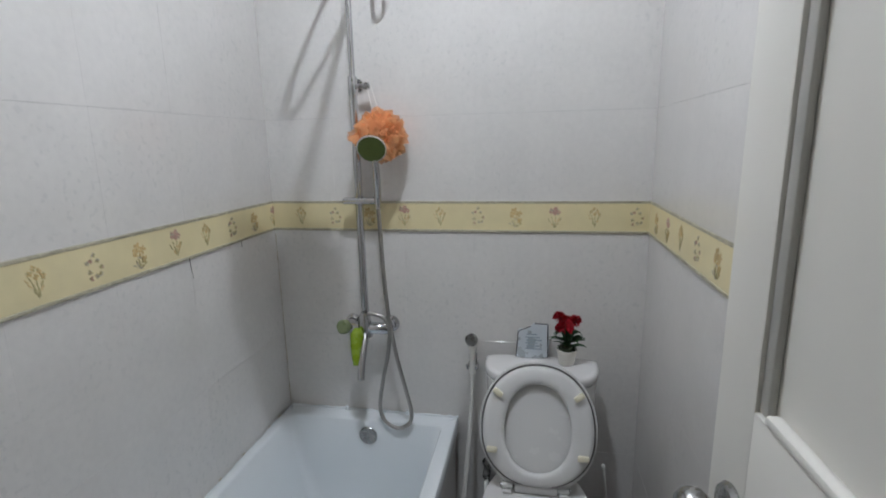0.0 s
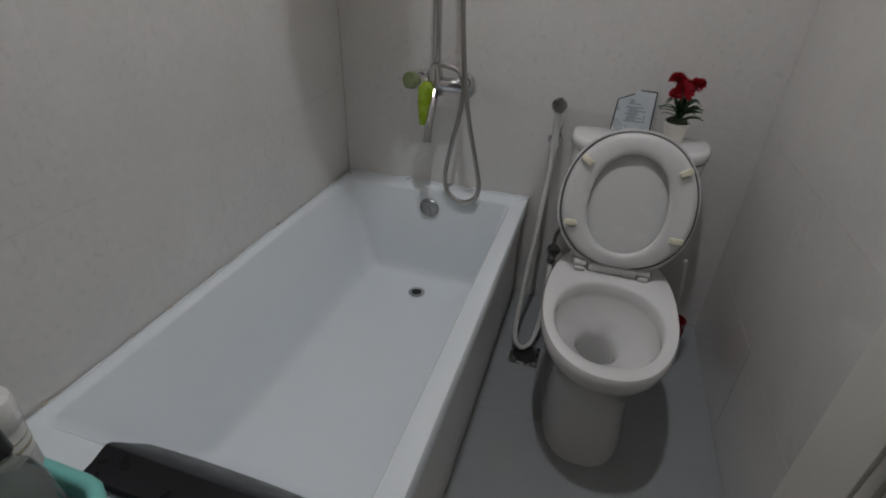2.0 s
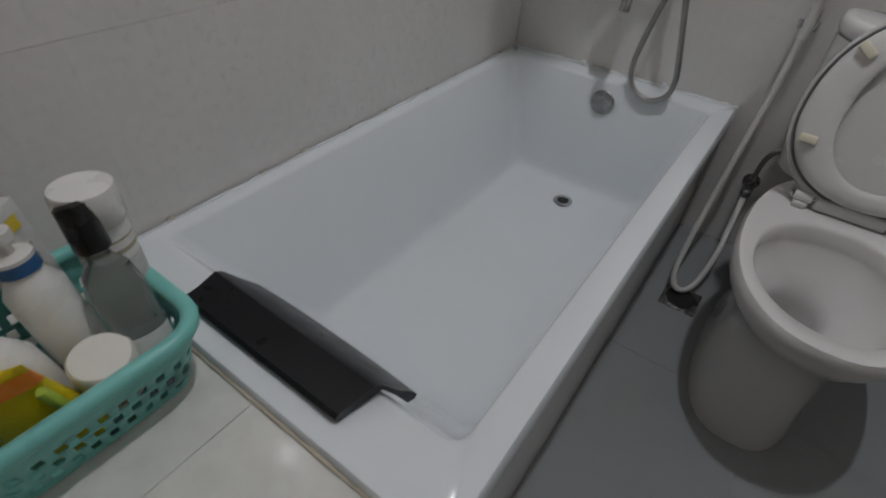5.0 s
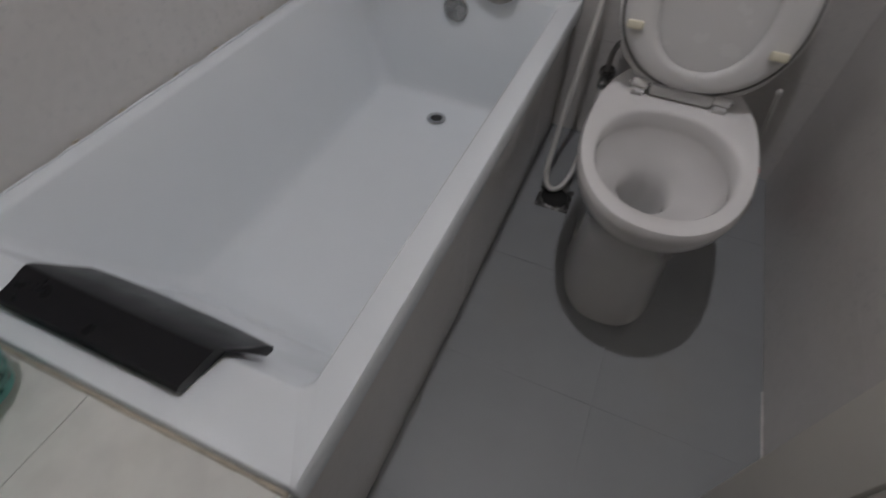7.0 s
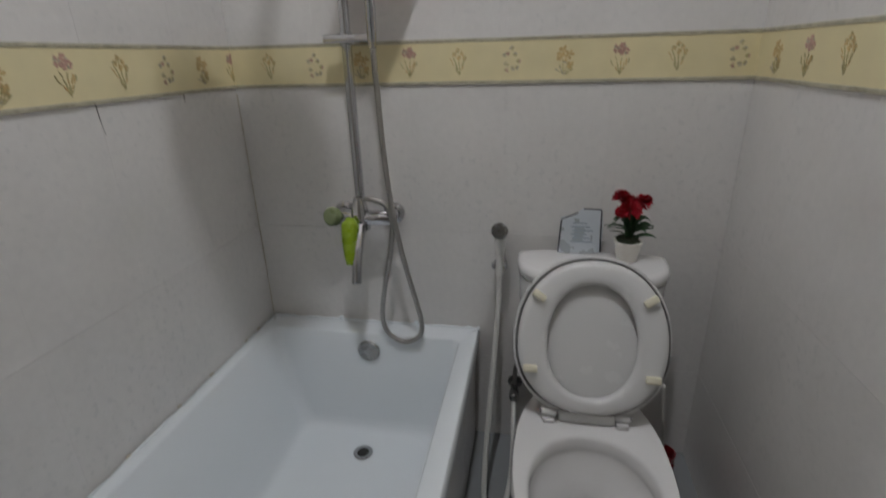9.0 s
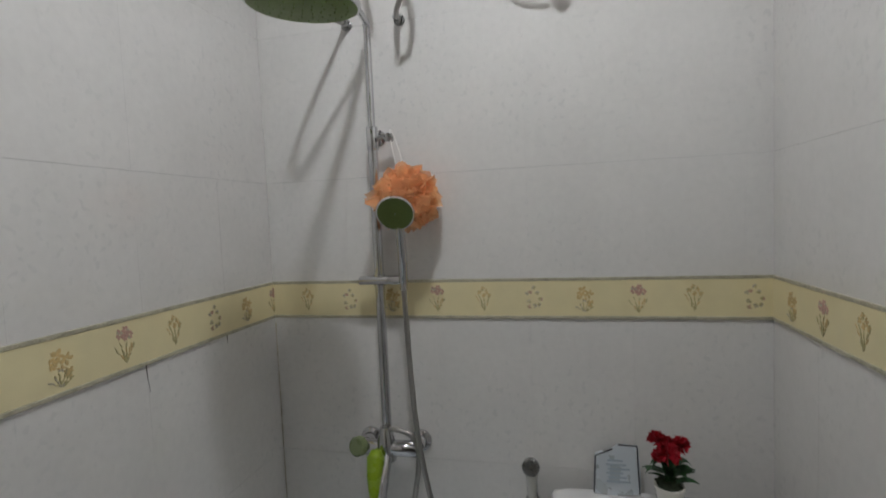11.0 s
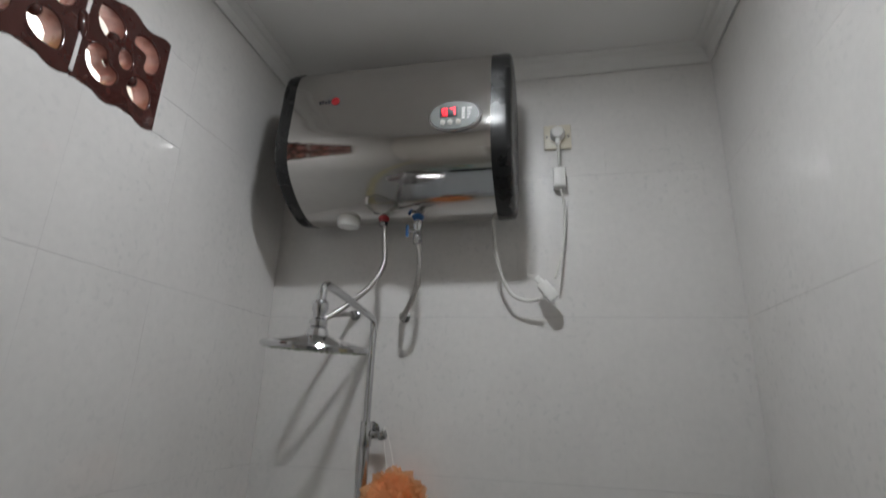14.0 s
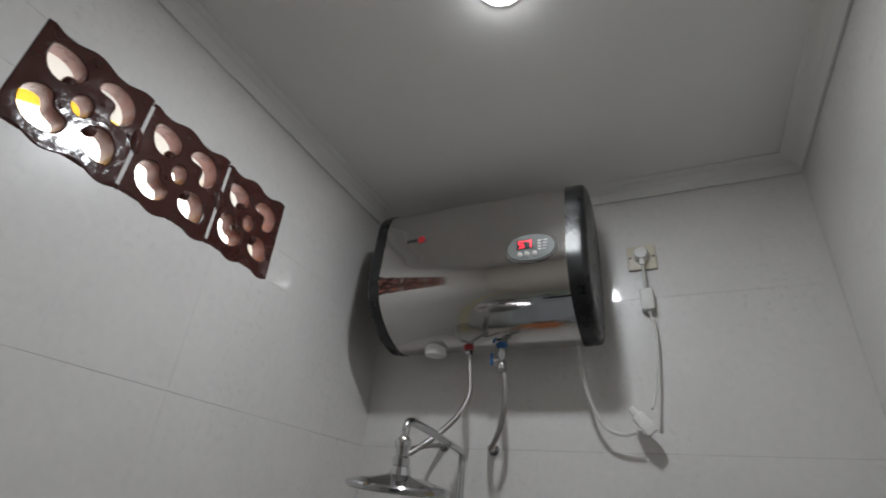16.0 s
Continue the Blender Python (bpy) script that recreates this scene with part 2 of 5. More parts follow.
def tube(points, r, n=12, steps=8, ribs=0.0):
    """A round tube along a smooth curve. ribs: depth of spiral-hose ribbing."""
    path = spline(points, steps) if steps > 1 else [Vector(q) for q in points]
    if ribs:
        fine = []
        for a, b in zip(path, path[1:]):
            k = max(1, int((b - a).length / 0.0028))
            fine += [a.lerp(b, j / k) for j in range(k)]
        path = fine + [path[-1]]
    up = Vector((0.31, 0.77, 0.55))
    rings = []
    for i, c in enumerate(path):
        d = (path[min(i + 1, len(path) - 1)] - path[max(i - 1, 0)]).normalized()
        s = d.cross(up).normalized()
        if rings and s.dot(last) < 0:
            s = -s
        last = s
        w = d.cross(s)
        rr = r[i * len(r) // len(path)] if isinstance(r, (list, tuple)) else r
        rr += ribs if i % 2 else 0
        rings.append([c + rr * (s * math.cos(2 * math.pi * k / n) + w * math.sin(2 * math.pi * k / n)) for k in range(n)])
        up = s.cross(d)
    return loft(rings)


def oval(cx, cy, a, front, rear, z, n=48, e=2.0):
    """An egg-shaped ring, its front towards -y."""
    out = []
    for i in range(n):
        t = 2 * math.pi * i / n
        c, s = math.cos(t), math.sin(t)
        x = a * math.copysign(abs(c) ** (2 / e), c)
        b = rear if s > 0 else front
        out.append((cx + x, cy + b * math.copysign(abs(s) ** (2 / e), s), z))
    return out


def turned(rings, m):
    return [[m @ Vector(p) for p in r] for r in rings]


def blob(material_scale, centre, sub=2, jitter=0.15, seed=0):
    bm = bmesh.new()
    bmesh.ops.create_icosphere(bm, subdivisions=sub, radius=1)
    rnd = random.Random(seed)
    for v in bm.verts:
        k = 1 + jitter * (noise.noise(v.co * 2.2 + Vector((seed, 0, 0))))
        v.co = Vector([centre[i] + v.co[i] * material_scale[i] * k for i in range(3)])
    return bm


def flat_outline(splines, depth, bevel=0.0):
    """A plate from closed 2D outlines (holes included), thickness 2 * depth along z."""
    cu = bpy.data.curves.new("outline", "CURVE")
    cu.dimensions, cu.fill_mode, cu.extrude, cu.bevel_depth, cu.bevel_resolution = "2D", "BOTH", depth, bevel, 2
    for pts in splines:
        s = cu.splines.new("POLY")
        s.points.add(len(pts) - 1)
        for q, (x, y) in zip(s.points, pts):
            q.co = (x, y, 0, 1)
        s.use_cyclic_u = True
    ob = bpy.data.objects.new("outline", cu)
    scene.collection.objects.link(ob)
    me = bpy.data.meshes.new_from_object(ob.evaluated_get(bpy.context.evaluated_depsgraph_get()))
    bm = bmesh.new()
    bm.from_mesh(me)
    bpy.data.objects.remove(ob)
    bpy.data.curves.remove(cu)
    bpy.data.meshes.remove(me)
    return bm


# ---------------- structure ----------------
def structure(name, bm, material, label, category):
    return tagged(part(name, bm, material), label, category, kind="structure")


T = 0.008  # tile thickness: the slabs lie this far behind the finished faces
VENT = (-1.160, -0.556, 2.190, 2.396)  # opening in the left wall: y0, y1, z0, z1
wall_left = structure("wall_left", join(
    box((-0.12, FRONT - 0.12, -0.1), (-T, 0.12, VENT[2] + 0.013)), box((-0.12, FRONT - 0.12, VENT[3] - 0.010), (-T, 0.12, CEIL + 0.1)),
    box((-0.12, FRONT - 0.12, VENT[2] + 0.013), (-T, VENT[0], VENT[3] - 0.010)), box((-0.12, VENT[1], VENT[2] + 0.013), (-T, 0.12, VENT[3] - 0.010))),
    GROUT, "tiled bathroom wall with glossy off-white tiles beside the tub", "wall")
wall_back = structure("wall_back", box((-T, T, -0.1), (W + T, 0.12, CEIL + 0.1)), GROUT,
                      "tiled bathroom wall with glossy off-white tiles behind the toilet", "wall")
wall_right = structure("wall_right", box((W + T, FRONT - 0.12, -0.1), (W + 0.12, 0.12, CEIL + 0.1)), GROUT,
                       "tiled bathroom wall with glossy off-white tiles beside the toilet", "wall")
DX0, DX1, DH = 0.505, 1.235, 2.03  # doorway
wall_front = structure("wall_front", join(
    box((-T, FRONT - 0.12, -0.1), (DX0 - 0.03, FRONT, CEIL + 0.1)), box((DX1 + 0.03, FRONT - 0.12, -0.1), (W + T, FRONT, CEIL + 0.1)),
    box((DX0 - 0.03, FRONT - 0.12, DH + 0.03), (DX1 + 0.03, FRONT, CEIL + 0.1))),
    PLASTER, "plain beige plastered wall around the doorway", "wall")
structure("door_frame", join(
    box((DX0 - 0.03, FRONT - 0.13, 0), (DX0, FRONT + 0.012, DH)), box((DX1, FRONT - 0.13, 0), (DX1 + 0.03, FRONT + 0.012, DH)),
    box((DX0 - 0.03, FRONT - 0.13, DH), (DX1 + 0.03, FRONT + 0.012, DH + 0.03))), DOORM, "white painted door frame in the doorway", "door frame")
floor = structure("floor", box((-0.12, FRONT - 0.12, -0.1), (W + 0.12, 0.12, -0.006)), FGROUT, "wet glossy grey tiled bathroom floor", "floor")
ceiling = structure("ceiling", box((-0.12, FRONT - 0.12, CEIL), (W + 0.12, 0.12, CEIL + 0.1)), PAINT, "plain white painted ceiling", "ceiling")
# unseen hall, added as a closed box around the fill light
structure("hall_floor", box((-1.0, -3.9, -0.1), (2.4, FRONT - 0.12, -0.004)), FLOORT, "plain grey floor of the unseen hall added beyond the door", "floor")
structure("hall_wall", join(box((-1.0, -4.0, -0.1), (2.4, -3.9, CEIL + 0.1)), box((-1.1, -4.0, -0.1), (-1.0, FRONT - 0.12, CEIL + 0.1)),
                            box((2.4, -4.0, -0.1), (2.5, FRONT - 0.12, CEIL + 0.1)),
                            box((-1.0, FRONT - 0.14, -0.1), (-0.12, FRONT - 0.04, CEIL + 0.1)), box((W + 0.12, FRONT - 0.14, -0.1), (2.4, FRONT - 0.04, CEIL + 0.1))),
          PLASTER, "plain beige wall of the unseen hall added beyond the door", "wall")
structure("hall_ceiling", box((-1.0, -3.9, CEIL), (2.4, FRONT - 0.12, CEIL + 0.1)), PAINT, "plain white ceiling of the unseen added hall", "ceiling")

# cornice: stepped cove along the tops of the walls
prof = [(0, 0), (0.006, 0), (0.010, 0.008), (0.016, 0.022), (0.030, 0.034), (0.040, 0.037), (0.048, 0.043), (0.048, 0.046), (0, 0.046)]
zc = CEIL - 0.047


def cornice(pts, label):
    rings = []
    for h in range(2):
        rings.append([pts(h, d, zc + z) for d, z in prof])
    return structure("cornice_trim", loft(rings), CORN, label, "cornice")


cornice(lambda h, d, z: (0.001 + d, (FRONT + d) if h == 0 else (-d), z), "white plaster cornice along the tub wall")
cornice(lambda h, d, z: (d if h == 0 else W - d, -0.001 - d, z), "white plaster cornice above the water heater")
cornice(lambda h, d, z: (W - 0.001 - d, (FRONT + d) if h == 0 else (-d), z), "white plaster cornice along the toilet wall")

# ---------------- bath tub ----------------
RIM, TX, TY = 0.387, 0.669, -1.300
tub = thing("bathtub", "white acrylic bathtub, empty, built in against the tiled walls", "bathtub", (0.34, -0.67, 0))


def rrect(x0, x1, y0, y1, r, z, k=5):
    out = []
    for cx, cy, a in ((x1 - r, y1 - r, 0), (x0 + r, y1 - r, 90), (x0 + r, y0 + r, 180), (x1 - r, y0 + r, 270)):
        for i in range(k + 1):
            t = radians(a + 90 * i / k)
            out.append((cx + r * math.cos(t), cy + r * math.sin(t), z))
    return out


x0, x1, y0, y1 = 0.002, TX, TY, -0.002
shell = loft([rrect(x0, x1, y0, y1, 0.006, RIM - 0.045), rrect(x0, x1, y0, y1, 0.006, RIM - 0.006), rrect(x0 + 0.004, x1 - 0.004, y0 + 0.004, y1 - 0.004, 0.006, RIM),
              rrect(0.030, x1 - 0.046, y0 + 0.092, -0.064, 0.018, RIM), rrect(0.036, x1 - 0.052, y0 + 0.100, -0.069, 0.024, RIM - 0.008),
              rrect(0.070, x1 - 0.082, y0 + 0.190, -0.080, 0.035, 0.20), rrect(0.100, x1 - 0.112, y0 + 0.268, -0.086, 0.040, 0.085),
              rrect(0.108, x1 - 0.122, y0 + 0.285, -0.090, 0.045, 0.060), rrect(0.120, x1 - 0.134, y0 + 0.305, -0.100, 0.045, 0.048),
              rrect(0.135, x1 - 0.150, y0 + 0.330, -0.115, 0.04, 0.044), rrect(0.30, x1 - 0.30, y0 + 0.6, -0.30, 0.02, 0.041)], caps=False)
bmesh.ops.holes_fill(shell, edges=[e for e in shell.edges if e.is_boundary and e.verts[0].co.z < 0.1])
tub_shell = smooth(part("shell", shell, ACRYL), 50)
tub_shell.parent = tub
tub_shell.matrix_parent_inverse = Matrix.Translation(tub.location).inverted()


def under(ob, parent):
    """Hang ob, built in world places, under a parent."""
    ob.parent = parent
    base = parent
    m = Matrix.Identity(4)
    while base:
        m = base.matrix_basis @ m if base.parent is None else base.matrix_parent_inverse @ base.matrix_basis @ m
        base = base.parent
    ob.matrix_parent_inverse = m.inverted()
    return ob


def add(name, bm, material, parent, label="", angle=40, flat=False):
    ob = part(name, bm, material, None, label)
    if not flat:
        smooth(ob, angle)
    return under(ob, parent)


drain = add("drain", lathe([(0.012, 0), (0.026, 0.0), (0.029, 0.003), (0.026, 0.0045), (0.018, 0.003), (0.0165, -0.001)], 28, pose(0.339, -0.195, 0.0445), caps=False), CHROME, tub, "chrome drain ring")
# no real opening: a dark disc carries the shade of the drain hole
add("drain_hole", lathe([(0.0175, 0.0), (0.0175, 0.001), (0.001, 0.0012)], 24, pose(0.339, -0.195, 0.0455)), DARK, drain, "dark disc drawn as the shade in the drain")
add("overflow_cover", lathe([(0.034, 0), (0.035, 0.004), (0.031, 0.009), (0.02, 0.011), (0.002, 0.011)], 32, pose(0.341, -0.072, 0.327, 88)), DULL, tub, "dull steel overflow cover")
# ragged bead of sealant where the rim meets the tiles
rnd = random.Random(4)
bead = []
for i in range(60):
    u = i / 59
    bead.append((0.006, -0.01 - u * 1.27, RIM + 0.001 + rnd.uniform(-0.001, 0.002)))
add("sealant", tube(bead, [0.0015 + 0.002 * rnd.random() for _ in range(40)], 6, 1), ACRYL, tub)
add("sealant", tube([(0.01 + 0.66 * i / 40, -0.004, RIM + rnd.uniform(0, 0.002)) for i in range(41)], [0.003 + 0.004 * rnd.random() for _ in range(40)], 6, 1), ACRYL, tub)
for sx in (0.235, 0.475):
    add("bracket", box((sx - 0.006, -0.012, RIM - 0.002), (sx + 0.006, -0.001, RIM + 0.014), 0.002), ACRYL, tub)

# tiled plinth beside the tub and the ledge at its end
apron = structure("tub_apron", box((TX - 0.05, TY + 0.003, 0), (TX - 0.019, -0.002, RIM - 0.046)), GROUT, "tiled side of the bath surround", "tiled apron")
LZ = 0.376
lw = TX - 0.006


def prism(pts, z0, z1):
    bm = bmesh.new()
    lo = [bm.verts.new((x, y, z0)) for x, y in pts]
    hi = [bm.verts.new((x, y, z1)) for x, y in pts]
    bm.faces.new(lo[::-1])
    bm.faces.new(hi)
    for i in range(len(pts)):
        j = (i + 1) % len(pts)
        bm.faces.new((lo[i], lo[j], hi[j], hi[i]))
    bmesh.ops.recalc_face_normals(bm, faces=bm.faces[:])
    return bm


def slant(y):
    return lw - (TY - y) * 0.37


ledge = structure("ledge", prism([(0.001, TY - 0.002), (lw - 0.006, TY - 0.002), (slant(FRONT) - 0.012, FRONT + 0.001), (0.001, FRONT + 0.001)], 0, LZ - T), GROUT,
                  "tiled ledge at the end of the bathtub", "ledge")

# ---------------- toilet ----------------
CX = 0.951
toilet = thing("toilet", "white ceramic close-coupled toilet with its seat and lid raised", "toilet", (CX, -0.5, 0))
rz = 0.364
body = loft([oval(CX - 0.002, -0.42, 0.116, 0.262, 0.30, 0.0, e=2.6), oval(CX - 0.002, -0.42, 0.114, 0.262, 0.30, 0.02, e=2.6), oval(CX - 0.002, -0.42, 0.107, 0.250, 0.30, 0.10, e=2.5),
             oval(CX - 0.002, -0.42, 0.111, 0.262, 0.30, 0.20, e=2.3), oval(CX, -0.44, 0.124, 0.264, 0.30, 0.27, e=2.2),
             oval(CX + 0.001, -0.47, 0.149, 0.262, 0.30, 0.305, e=2.25), oval(CX + 0.001, -0.47, 0.160, 0.273, 0.29, 0.325, e=2.25),
             oval(CX + 0.001, -0.47, 0.164, 0.281, 0.29, 0.352, e=2.25), oval(CX + 0.001, -0.47, 0.159, 0.275, 0.285, rz, e=2.25),
             oval(CX + 0.001, -0.535, 0.132, 0.176, 0.150, rz + 0.001, e=2.1), oval(CX + 0.001, -0.535, 0.125, 0.168, 0.142, rz - 0.008, e=2.1),
             oval(CX + 0.001, -0.535, 0.125, 0.168, 0.149, rz - 0.040, e=2.1), oval(CX + 0.001, -0.535, 0.126, 0.172, 0.148, rz - 0.048, e=2.1),
             oval(CX + 0.001, -0.53, 0.105, 0.140, 0.120, rz - 0.100, e=2.1), oval(CX - 0.004, -0.495, 0.060, 0.072, 0.070, rz - 0.125, e=2.0),
             oval(CX - 0.006, -0.48, 0.050, 0.058, 0.056, rz - 0.165, e=2.0), oval(CX - 0.006, -0.47, 0.044, 0.050, 0.048, rz - 0.32, e=2.0)])
bowl = add("bowl", body, CERAM, toilet, angle=55)
add("water", lathe([(0.050, -0.01), (0.052, 0.0), (0.001, 0.0004)], 32, pose(CX - 0.006, -0.474, rz - 0.262)), mat("water", (0.36, 0.37, 0.36), 0.02, spread=0.02), toilet)
# cistern
tk = [oval(CX + 0.011, -0.074, 0.158, 0.128, 0.022, 0.34, e=3.0), oval(CX + 0.011, -0.074, 0.172, 0.136, 0.024, 0.48, e=3.0), oval(CX + 0.011, -0.074, 0.180, 0.142, 0.024, 0.633, e=3.0)]
tank = add("cistern", loft(tk), CERAM, toilet, angle=60)
ld = [oval(CX + 0.011, -0.074, 0.179, 0.144, 0.026, 0.636, e=2.9), oval(CX + 0.011, -0.074, 0.184, 0.149, 0.028, 0.642, e=2.9), oval(CX + 0.011, -0.074, 0.184, 0.149, 0.028, 0.660, e=2.9),
      oval(CX + 0.011, -0.074, 0.179, 0.144, 0.027, 0.668, e=2.9), oval(CX + 0.011, -0.074, 0.168, 0.130, 0.020, 0.670, e=2.9)]
tank_lid = add("cistern_lid", loft(ld), CERAM, toilet, angle=60)
add("flush_button", lathe([(0.027, 0), (0.027, 0.004), (0.022, 0.007), (0.018, 0.007), (0.016, 0.011), (0.002, 0.012)], 28, pose(CX + 0.008, -0.156, 0.6685)), CHROME, toilet, "chrome flush button")
# raised seat and lid: local u across, v up from the hinge, w towards the front
HY, HZ, LEAN = -0.338, 0.384, 19.0
sm = pose(CX + 0.002, HY, HZ, -LEAN) @ pose(0, 0, 0, 90)


def egg(a, lo, hi, w, n=56, mid=0.165, e=2.15):
    out = []
    for i in range(n):
        t = 2 * math.pi * i / n
        c, s = math.cos(t), math.sin(t)
        b = (hi - mid) if s > 0 else (mid - lo)
        out.append((a * math.copysign(abs(c) ** (2 / e), c), mid + b * math.copysign(abs(s) ** (2 / (2.25 if s < 0 else e)), s), w))
    return out


lid = [egg(0.172, -0.012, 0.359, -0.012), egg(0.174, -0.014, 0.362, -0.002), egg(0.172, -0.012, 0.360, 0.006), egg(0.160, 0.0, 0.346, 0.008)]
add("lid", loft(turned(lid, sm)), SEATP, toilet, "raised white plastic lid", angle=60)
ring = [egg(0.158, 0.008, 0.347, 0.016), egg(0.162, 0.005, 0.351, 0.021), egg(0.159, 0.008, 0.348, 0.028), egg(0.148, 0.018, 0.338, 0.033), egg(0.116, 0.032, 0.316, 0.034),
        egg(0.102, 0.038, 0.306, 0.032), egg(0.097, 0.044, 0.298, 0.026), egg(0.098, 0.043, 0.299, 0.016)]
seat = add("seat", loft(turned(ring, sm), closed=True), SEATP, toilet, "raised white plastic seat ring", angle=60)
# solid dark strip: the shade between seat and lid is put in as colour
add("rim_strip", tube([sm @ Vector(p) for p in egg(0.1655, 0.002, 0.354, 0.011)] + [sm @ Vector(egg(0.1655, 0.002, 0.354, 0.011)[0])], 0.0030, 6, 1), mat("dark grey gap shade", (0.16, 0.155, 0.15), 0.5), toilet, "dark strip drawn as the shade between seat and lid")
for u, v, a in ((-0.118, 0.27, 35), (0.118, 0.27, -35), (-0.132, 0.105, 0), (0.130, 0.100, 0)):
    add("bumper", moved(box((-0.016, -0.008, 0.030), (0.016, 0.008, 0.046), 0.004), sm @ pose(u, v, 0, 0, 0, -a)), BUMPER, seat, "yellowed rubber seat bumper")
hy = -0.342
add("hinge_bar", join(box((CX - 0.062, hy - 0.013, rz + 0.004), (CX + 0.062, hy + 0.014, rz + 0.030), 0.006)), SEATP, toilet)
for sx in (-0.084, 0.078):
    add("hinge", join(box((CX + sx - 0.013, hy - 0.018, rz), (CX + sx + 0.013, hy + 0.016, rz + 0.012), 0.003),
                      lathe([(0.010, -0.016), (0.011, -0.012), (0.011, 0.012), (0.010, 0.016)], 20, pose(CX + sx, hy, rz + 0.020, 0, 90))), SEATP, toilet, "white hinge with a chrome pin")
    add("pin", lathe([(0.005, -0.021), (0.005, 0.021)], 12, pose(CX + sx, hy, rz + 0.020, 0, 90)), CHROME, toilet)

# ---------------- water heater ----------------
heater = thing("water_heater", "polished steel electric water heater with black end caps on the wall", "water heater", (0.42, -0.14, 2.36))
HZC, HH, HYC = 2.346, 0.221, -0.145
# section through the barrel, (y, z) from the middle: flat back, a front that leans out a little, rolled in below
SECTION = [(0.122, 0.0), (0.120, 0.10), (0.090, 0.175), (0.0, 0.206), (-0.085, 0.188), (-0.130, 0.154), (-0.1465, 0.112), (-0.1505, 0.065), (-0.1555, -0.005), (-0.1570, -0.068),
           (-0.1385, -0.131), (-0.0885, -0.1815), (-0.029, -0.2145), (0.036, -0.226), (0.090, -0.200), (0.118, -0.130)]


def section(n=8):
    """The barrel's outline as a smooth closed curve."""
    out, k = [], len(SECTION)
    for i in range(k):
        p0, p1, p2, p3 = (Vector(SECTION[(i + j - 1) % k]) for j in range(4))
        for j in range(n):
            t = j / n
            out.append(0.5 * (2 * p1 + (p2 - p0) * t + (2 * p0 - 5 * p1 + 4 * p2 - p3) * t * t + (3 * p1 - p0 - 3 * p2 + p3) * t ** 3))
    return out


OUTLINE = section()


def barrel(x, k=1.0):
    return [(x, HYC + k * p[0], HZC + k * p[1]) for p in OUTLINE]


hbody = add("body", loft([barrel(0.162), barrel(0.168), barrel(0.692), barrel(0.700)]), STEEL, heater, "polished stainless steel shell", angle=60)
for side, xa in ((0.80, 0.695), (-0.66, 0.168)):
    add("end_cap", loft([barrel(xa, 1.0), barrel(xa, 1.006), barrel(xa + side * 0.042, 1.0), barrel(xa + side * 0.054, 0.99), barrel(xa + side * 0.060, 0.955), barrel(xa + side * 0.062, 0.80)]),
        BLACK, heater, "glossy black plastic end cap", angle=60)
for bx in (0.22, 0.60):
    add("bracket", box((bx - 0.02, -0.026, HZC + 0.02), (bx + 0.02, -0.0005, HZC + 0.10), 0.002), DULL, heater)
# oval control panel on the front


def front(z):
    """y of the heater's front at height z."""
    near = sorted((abs(HZC + p[1] - z), HYC + p[0]) for p in OUTLINE if p[0] < 0)
    return near[0][1]


PX, PZ = 0.609, 2.316
panel_m = pose(PX, front(PZ) - 0.001, PZ, 92)
panel = add("control_panel", loft(turned([oval(0, 0, 0.066, 0.041, 0.041, z, e=2.2, n=48) if k > 0.99 else oval(0, 0, 0.066 * k, 0.041 * k, 0.041 * k, z, e=2.2, n=48)
                                  for k, z in ((1.0, -0.002), (1.0, 0.004), (0.96, 0.007), (0.90, 0.007))], panel_m)), CHROME, heater, "oval chrome control panel")
add("panel_face", loft(turned([oval(0, 0, 0.059, 0.036, 0.036, z, e=2.2, n=48) for z in (0.006, 0.0085)], panel_m)), mat("grey panel face", (0.13, 0.14, 0.135), 0.35), panel)
add("display", moved(box((-0.036, -0.004, 0.008), (0.008, 0.022, 0.0102), 0.001), panel_m), INKY, panel, "black display window")
seg = {"5": "afgcd", "7": "abc"}
for ch, ox in (("5", -0.029), ("7", -0.010)):
    bits = []
    for s in seg[ch]:
        w, h = 0.011, 0.0085
        r = {"a": (0, 2 * h, w, 2 * h), "g": (0, h, w, h), "d": (0, 0, w, 0), "f": (0, h, 0, 2 * h), "b": (w, h, w, 2 * h), "c": (w, 0, w, h), "e": (0, 0, 0, h)}[s]
        bits.append(box((ox + r[0] - 0.0011, r[1] + 0.0005 - 0.0011, 0.0102), (ox + r[2] + 0.0011, r[3] + 0.0005 + 0.0011, 0.0108)))
    add("digit", moved(join(*bits), panel_m), LED, panel, "glowing red digit " + ch, flat=True)
for bx in (-0.028, -0.010, 0.010):
    add("button", lathe([(0.0065, 0), (0.0065, 0.003), (0.005, 0.004), (0.001, 0.004)], 16, panel_m @ pose(bx, -0.018, 0.008)), MOULD, panel, "round grey button")
for i in range(4):
    add("print_bar", moved(box((0.018, 0.014 - i * 0.008, 0.0085), (0.026, 0.018 - i * 0.008, 0.0092)), panel_m), WHITEP, panel, flat=True)
    add("print_bar", moved(box((0.031, 0.015 - i * 0.008, 0.0085), (0.043 - i * 0.002, 0.017 - i * 0.008, 0.0092)), panel_m), WHITEP, panel, flat=True)
